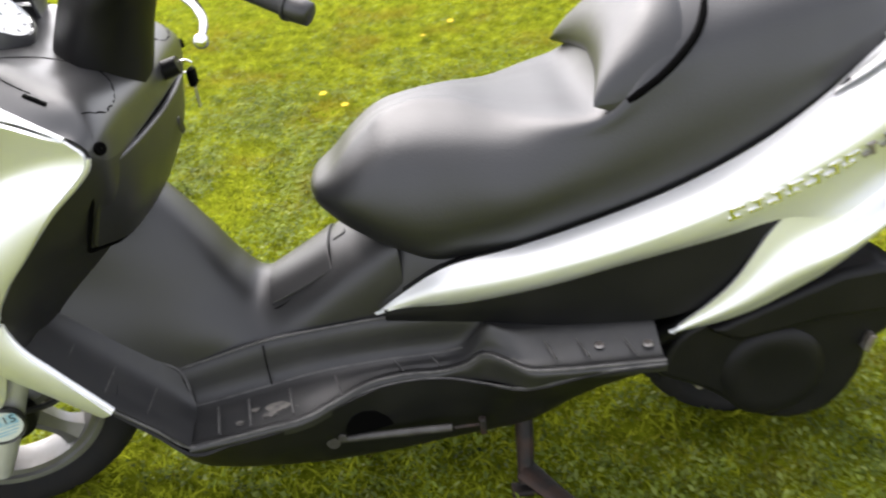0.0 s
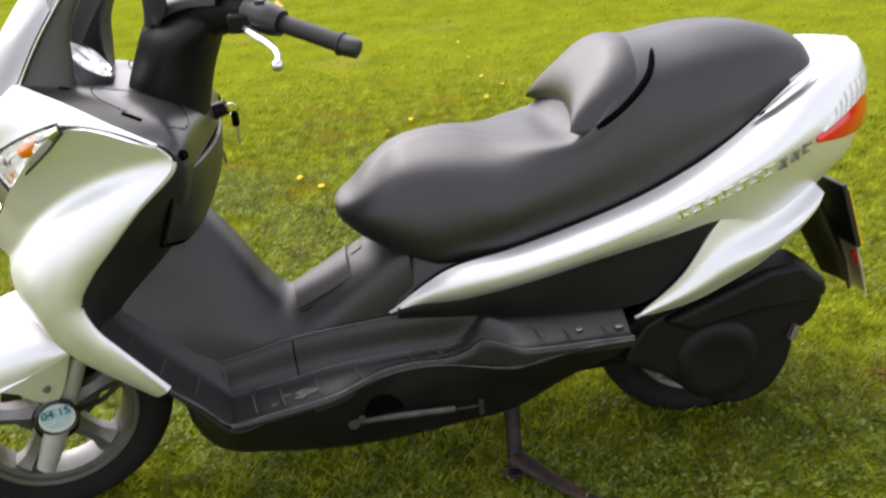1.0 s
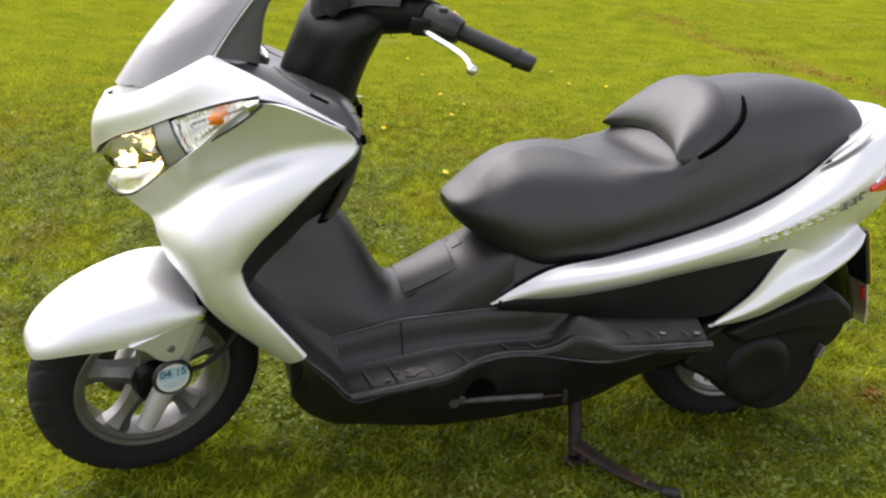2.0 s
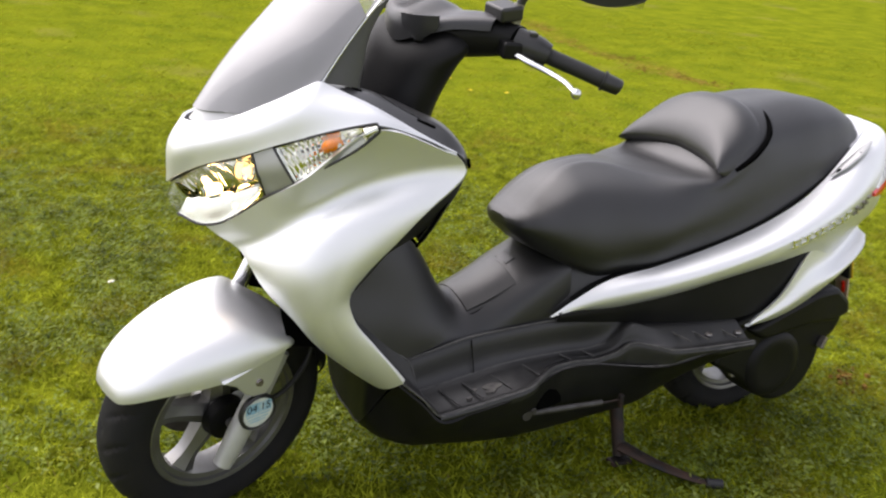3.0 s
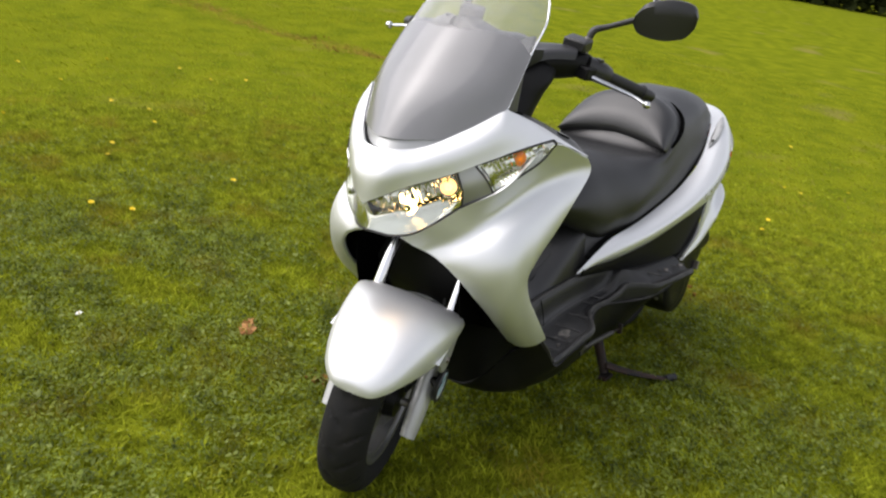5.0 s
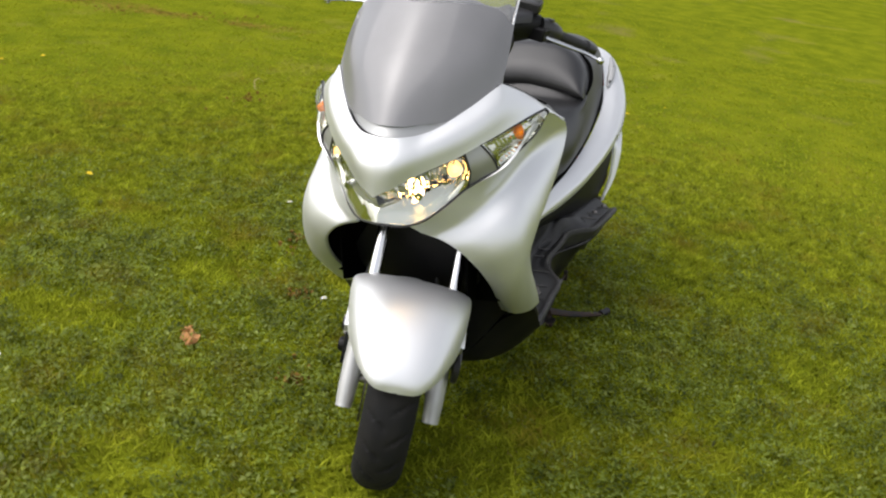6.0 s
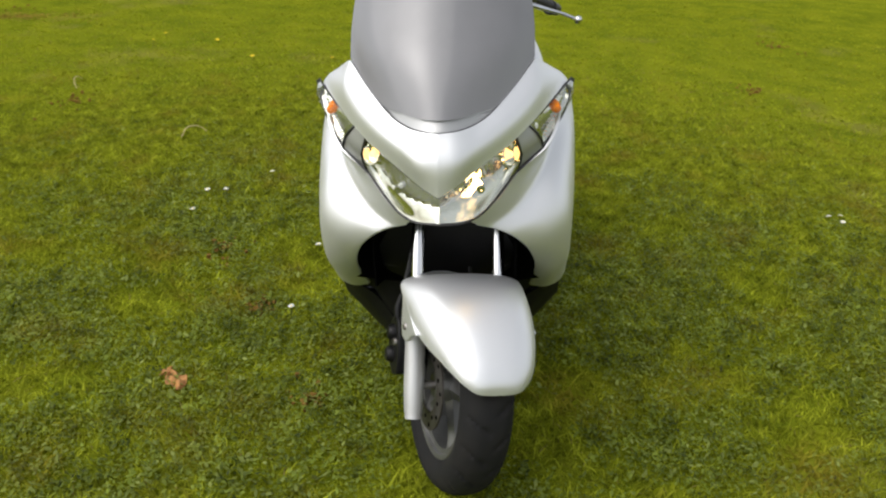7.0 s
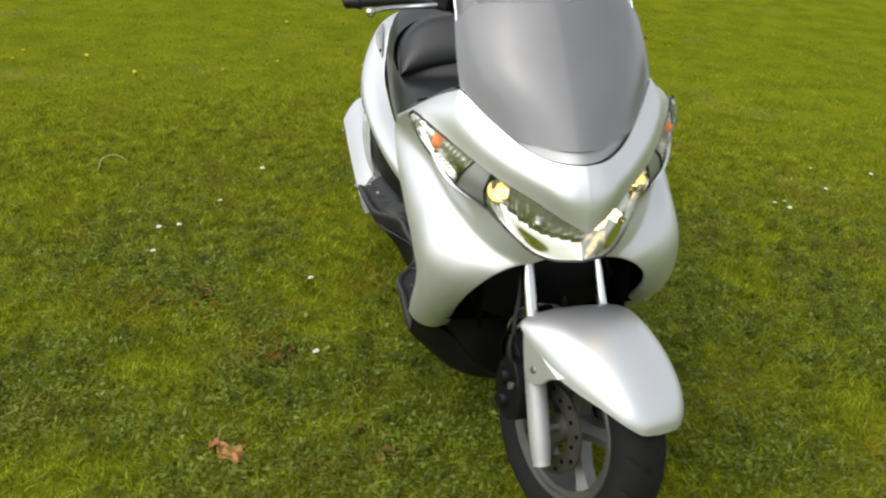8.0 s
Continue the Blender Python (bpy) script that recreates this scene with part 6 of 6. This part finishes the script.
half = [[(-0.352, 0, 1.040), (-0.342, 0, 1.084), (-0.300, 0, 1.106), (-0.240, 0, 1.118), (-0.205, 0, 1.108)], [(-0.336, 0.05, 1.060), (-0.326, 0.05, 1.086), (-0.286, 0.05, 1.100), (-0.235, 0.05, 1.110), (-0.205, 0.05, 1.102)], [(-0.294, 0.10, 1.086), (-0.287, 0.10, 1.102), (-0.262, 0.10, 1.112), (-0.225, 0.10, 1.118), (-0.200, 0.10, 1.106)], [(-0.247, 0.16, 1.098), (-0.242, 0.16, 1.114), (-0.226, 0.16, 1.123), (-0.202, 0.16, 1.125), (-0.180, 0.16, 1.108)]]
top = [*left(half[:0:-1]).tolist(), *half]
spart("bar_top_cover", Shape().sheet(top, 40, 24, 0.004), TRIM, bars)

# keys hanging from the lock
keys = part("key_ring", Shape().lathe([(-0.0012, 0.012), (0.0012, 0.012), (0.0012, 0.0145), (-0.0012, 0.0145)], (-0.232, 0.085, 0.838), (0, 1, 0.3), 24), CHROME, scooter)
part("key_fob", Shape().box((-0.228, 0.095, 0.815), (0.014, 0.03, 0.032)), DARK, keys, bevel=0.004)
part("key_blade", Shape().box((-0.228, 0.095, 0.780), (0.003, 0.009, 0.045)), STEEL, keys, bevel=0.001)
part("lock_barrel", Shape().lathe([(0, 0.001), (0, 0.016), (-0.05, 0.018)], (-0.238, 0.066, 0.848), (1, 0, 0.25), 20, False), CASTBLACK, keys)

# stands
stand = part("centre_stand", Shape().tube([(0.29, -0.11, 0.20), (0.285, -0.15, 0.11), (0.275, -0.195, 0.012)], [0.020, 0.018, 0.016], 10, 8), RUSTY, scooter, "rusty black centre stand with kick tang")
part("leg", Shape().tube([(0.29, 0.11, 0.20), (0.285, 0.15, 0.12), (0.275, 0.19, 0.03)], [0.020, 0.018, 0.016], 10, 8), RUSTY, stand)
part("cross_bar", Shape().tube([(0.29, -0.13, 0.17), (0.29, 0.13, 0.17)], 0.016, 10, 4), RUSTY, stand)
part("foot", Shape().box((0.275, -0.20, 0.0), (0.06, 0.035, 0.012), (0, 0, 0)), RUSTY, stand, bevel=0.004)
part("tang", Shape().tube([(0.277, -0.19, 0.04), (0.33, -0.25, 0.018), (0.41, -0.33, -0.002), (0.455, -0.362, -0.012)], [0.026, 0.021, 0.015, 0.012], 12, 18, 0.42), RUSTY, stand)
part("tang_pad", Shape().tube([(0.435, -0.352, -0.008), (0.470, -0.372, -0.006)], 0.013, 10, 4), GRIPRUB, stand)
side = part("side_stand", Shape().tube([(-0.06, -0.243, 0.222), (0.05, -0.247, 0.221), (0.15, -0.250, 0.219)], 0.0075, 10, 10), WORNSTEEL, scooter, "folded worn grey steel side stand with spring")
part("pivot", Shape().lathe([(-0.02, 0.001), (-0.02, 0.012), (0.02, 0.012), (0.02, 0.001)], (-0.062, -0.236, 0.224), (0, 1, 0), 16, False), WORNSTEEL, side)
part("pivot_nut", Shape().lathe([(-0.004, 0.001), (-0.004, 0.009), (0.006, 0.009), (0.006, 0.001)], (-0.045, -0.252, 0.232), (0, 1, 0), 6, False).box((-0.05, -0.246, 0.238), (0.012, 0.010, 0.034), (0, 15, 0)), WORNSTEEL, side, bevel=0.002)
part("foot", Shape().box((0.205, -0.252, 0.216), (0.012, 0.014, 0.034)).box((0.178, -0.251, 0.218), (0.05, 0.006, 0.006)), RUSTY, side, bevel=0.004)
part("pivot_bracket", Shape().box((-0.06, -0.21, 0.235), (0.06, 0.03, 0.06)), CASTBLACK, side, bevel=0.006)

# silencer on the right
sil = part("silencer", Shape().tube([(0.50, 0.22, 0.28), (0.58, 0.255, 0.32), (0.70, 0.27, 0.36), (1.02, 0.285, 0.46)], [0.03, 0.046, 0.052, 0.048], 20, 16), CASTBLACK, scooter)
shield = []
for x, y, z in [(0.555, 0.342, 0.318), (0.62, 0.347, 0.342), (0.80, 0.354, 0.392), (1.02, 0.358, 0.452)]:
    shield.append([(x + dx, y + dy, z + dz) for dx, dy, dz in [(-0.02, -0.014, -0.062), (-0.006, -0.002, -0.020), (0, 0, 0), (0.004, -0.006, 0.009), (0.02, -0.034, 0.046), (0.03, -0.068, 0.072), (0.035, -0.125, 0.070), (0.01, -0.120, 0.0), (-0.01, -0.060, -0.050)]])
part("heat_shield", Shape().loft(shield, 28, 45), SILVER, sil, sharp=24)
for x, y, z in [(0.62, 0.350, 0.33), (0.95, 0.364, 0.43)]:
    part("shield_bolt", Shape().lathe([(0, 0.001), (0, 0.009), (0.005, 0.007), (0.005, 0.001)], (x, y, z), (0, 1, 0.2), 10, False), STEEL, sil)

# ---- lawn flowers, fallen leaf, bare soil, hedge ----
PETAL = material("dandelion_yellow", (0.88, 0.66, 0.01), 0.6)
DAISY = material("daisy_white", (0.82, 0.82, 0.80), 0.6)
LEAFBROWN = material("dead_leaf", (0.42, 0.20, 0.055), 0.7, grain=0.5, scale=90, vary=0.9, vscale=60, dirt=(0.20, 0.085, 0.025))
STALK = material("dry_stalk", (0.62, 0.50, 0.26), 0.7, vary=0.5, vscale=60)
SOIL = material("bare_soil", (0.22, 0.125, 0.028), 0.95, grain=0.8, scale=120, vary=0.8, vscale=30, dirt=(0.11, 0.06, 0.014), spec=0.1)


def flower(name, label, petals, heart, size):
    """A head of two rings of narrow petals on a short stalk."""
    root = tagged(new(name), label, "flower", "flowers in the lawn")
    head = Shape()
    for ring, (n, r, lift) in enumerate([(13, 1.0, 0.15), (9, 0.62, 0.45)]):
        for k in range(n):
            a = 2 * math.pi * k / n + ring * 0.2
            d, t = np.array([math.cos(a), math.sin(a), 0]), np.array([-math.sin(a), math.cos(a), 0])
            b, e = d * size * 0.12, d * size * r
            up = np.array([0, 0, 1]) * size * lift
            head.add([b - t * size * 0.08, b + t * size * 0.08, e + t * size * 0.17 + up, e - t * size * 0.17 + up], [(0, 1, 2, 3)])
    head.v = [(x, y, z + 0.022) for x, y, z in head.v]
    part("petals", head, petals, root)
    part("heart", Shape().lathe([(0.021, 0.0005), (0.022, size * 0.3), (0.026, size * 0.22), (0.027, 0.0005)], (0, 0, 0), (0, 0, 1), 10, False), heart, root)
    part("stalk", Shape().tube([(0, 0, -0.012), (0.002, 0, 0.022)], 0.0015, 6, 4), CLOVER, root)
    return root


def strew(first, places, seed):
    rng = random.Random(seed)
    for k, (x, y) in enumerate(places):
        m = pose(x, y, float(swell(np.array(x), np.array(y))), rng.uniform(-14, 14), rng.uniform(-14, 14), rng.uniform(0, 360))
        if k:
            copy_thing(first, m)
        else:
            first.matrix_basis = m


strew(flower("dandelion", "open yellow dandelion in the mown grass", PETAL, PETAL, 0.014),
      [(-0.45, 3.43), (-0.555, 3.58), (-0.15, 4.15), (0.43, 5.75), (0.55, 4.91), (0.18, 3.58), (0.42, 4.65), (2.35, 1.72), (0.46, 5.17), (0.41, 6.3), (1.06, 6.28), (1.44, 5.91), (-0.02, 4.34),
       (-0.26, 5.03), (1.7, 5.46), (1.44, 5.54), (2.58, 1.78), (4.85, 2.46), (3.41, 1.88), (3.82, 1.69), (3.33, 4.11), (3.57, 4.11), (3.48, 3.69), (3.08, 3.3), (3.19, 2.77), (3.45, 2.45), (3.43, 2.0)], 5)
strew(flower("daisy", "small white daisy in the mown grass", DAISY, PETAL, 0.011),
      [(-1.09, 2.67), (0.98, 0.08), (0.93, 0.04), (0.68, 2.73), (0.46, 2.71), (0.95, 2.53), (1.36, 2.39), (-0.24, 2.11), (1.43, -0.32), (1.16, -0.25), (1.36, -0.6), (0.24, 2.14), (1.0, 0.03), (0.7, 2.66)], 6)

leaf_rows = [[(-0.050, 0.0, 0.010), (-0.046, 0.004, 0.014), (-0.044, 0.006, 0.011), (-0.048, 0.009, 0.008)],
             [(-0.022, -0.022, 0.006), (-0.014, -0.006, 0.020), (-0.018, 0.008, 0.007), (-0.026, 0.020, 0.019)],
             [(0.004, -0.030, 0.018), (0.000, -0.008, 0.008), (0.010, 0.010, 0.022), (0.002, 0.030, 0.006)],
             [(0.026, -0.018, 0.005), (0.034, -0.004, 0.018), (0.022, 0.010, 0.006), (0.030, 0.021, 0.017)],
             [(0.050, -0.002, 0.012), (0.054, 0.002, 0.016), (0.051, 0.004, 0.008), (0.048, 0.006, 0.012)]]
leaf = tagged(part("fallen_leaf", Shape().sheet(leaf_rows, 20, 16, 0.001), LEAFBROWN, None), "curled brown dead leaf lying on the grass", "leaf")
leaf.matrix_basis = pose(-0.70, 2.315, 0.004, 0, 0, 35)
copy_thing(leaf, pose(-0.655, 2.36, 0.006, 20, 10, 150) @ Matrix.Scale(0.5, 4))


stalk = tagged(part("dry_stalk", Shape().tube([(-0.05, 0.0, 0.0), (-0.02, 0.012, 0.045), (0.03, 0.004, 0.055), (0.075, -0.02, 0.03)], [0.0022, 0.002, 0.0016, 0.001], 6, 14), STALK, None), "pale bent dry grass stalk in the lawn", "grass stalk", "dry stalks in the lawn")
stalk.matrix_basis = pose(1.385, 3.075, 0.004, 0, 0, -62)
copy_thing(stalk, pose(2.124, 4.054, float(swell(np.array(2.124), np.array(4.054))), 0, 0, 20))


def bare_patch(x, y, r, seed):
    """A scuffed patch of soil crumbs showing through the turf."""
    rng = np.random.default_rng(seed)
    crumbs = Shape()
    for _ in range(26):
        a, d, q = rng.uniform(0, 6.28), abs(rng.normal(0, r)), rng.uniform(0.004, 0.011)
        cx, cy = x + d * math.cos(a) * 1.6, y + d * math.sin(a)
        z = float(swell(np.array(cx), np.array(cy))) + rng.uniform(0.0, 0.012)
        crumbs.box((cx, cy, z), (q * 1.6, q * 1.2, q), tuple(rng.uniform(0, 90, 3)))
    return tagged(part("soil", crumbs, SOIL, None), "crumbs of brown soil and thatch in the turf", "soil", kind="stuff")


for k, (x, y, r) in enumerate([(-0.235, 2.22, 0.03), (0.17, 2.48, 0.05), (1.84, 3.93, 0.08), (1.09, 1.61, 0.03), (-0.70, 1.93, 0.025), (3.23, -0.04, 0.06), (4.9, -0.6, 0.12), (3.8, 7.2, 0.10), (3.65, 6.6, 0.12), (4.05, 6.1, 0.12), (2.42, 10.1, 0.15), (4.3, 5.7, 0.1)]):
    bare_patch(x, y, r, 40 + k)


def hedge():
    """A dark far hedge along the field's edge: bare stems and thousands of small leaves with gaps."""
    rng = np.random.default_rng(9)
    root = tagged(new("hedge"), "dark overgrown hedge along the far edge of the field", "hedge")
    n = 26000
    s = rng.uniform(0, 1, n)
    px, py = 46 + (24 - 46) * s, 2 + (44 - 2) * s
    h = 2.2 + 0.9 * np.sin(s * 23) + 0.5 * np.sin(s * 61 + 1) + 0.3 * np.sin(s * 140)
    z = h * rng.beta(1.6, 1.4, n)
    x, y = px + rng.normal(0, 0.9, n), py + rng.normal(0, 0.9, n)
    c = np.stack([x, y, z], -1)
    u = rng.normal(0, 0.11, (n, 3))
    v = rng.normal(0, 0.11, (n, 3))
    me = bpy.data.meshes.new("foliage")
    me.from_pydata(np.stack([c - u, c + v, c + u, c - v], 1).reshape(-1, 3).tolist(), [], np.arange(4 * n).reshape(-1, 4).tolist())
    me.materials.append(BRUSH)
    ob = new("foliage", me)
    ob.parent = root
    for k in range(40):
        f = (k + 0.5) / 40
        bx, by = 46 - 22 * f, 2 + 42 * f
        part("stem", Shape().tube([(bx, by, -0.1), (bx + rng.normal(0, 0.2), by + rng.normal(0, 0.2), 0.9), (bx + rng.normal(0, 0.5), by + rng.normal(0, 0.5), 2.0)], [0.07, 0.05, 0.02], 7, 8), RUSTY, root)
    return root


hedge()
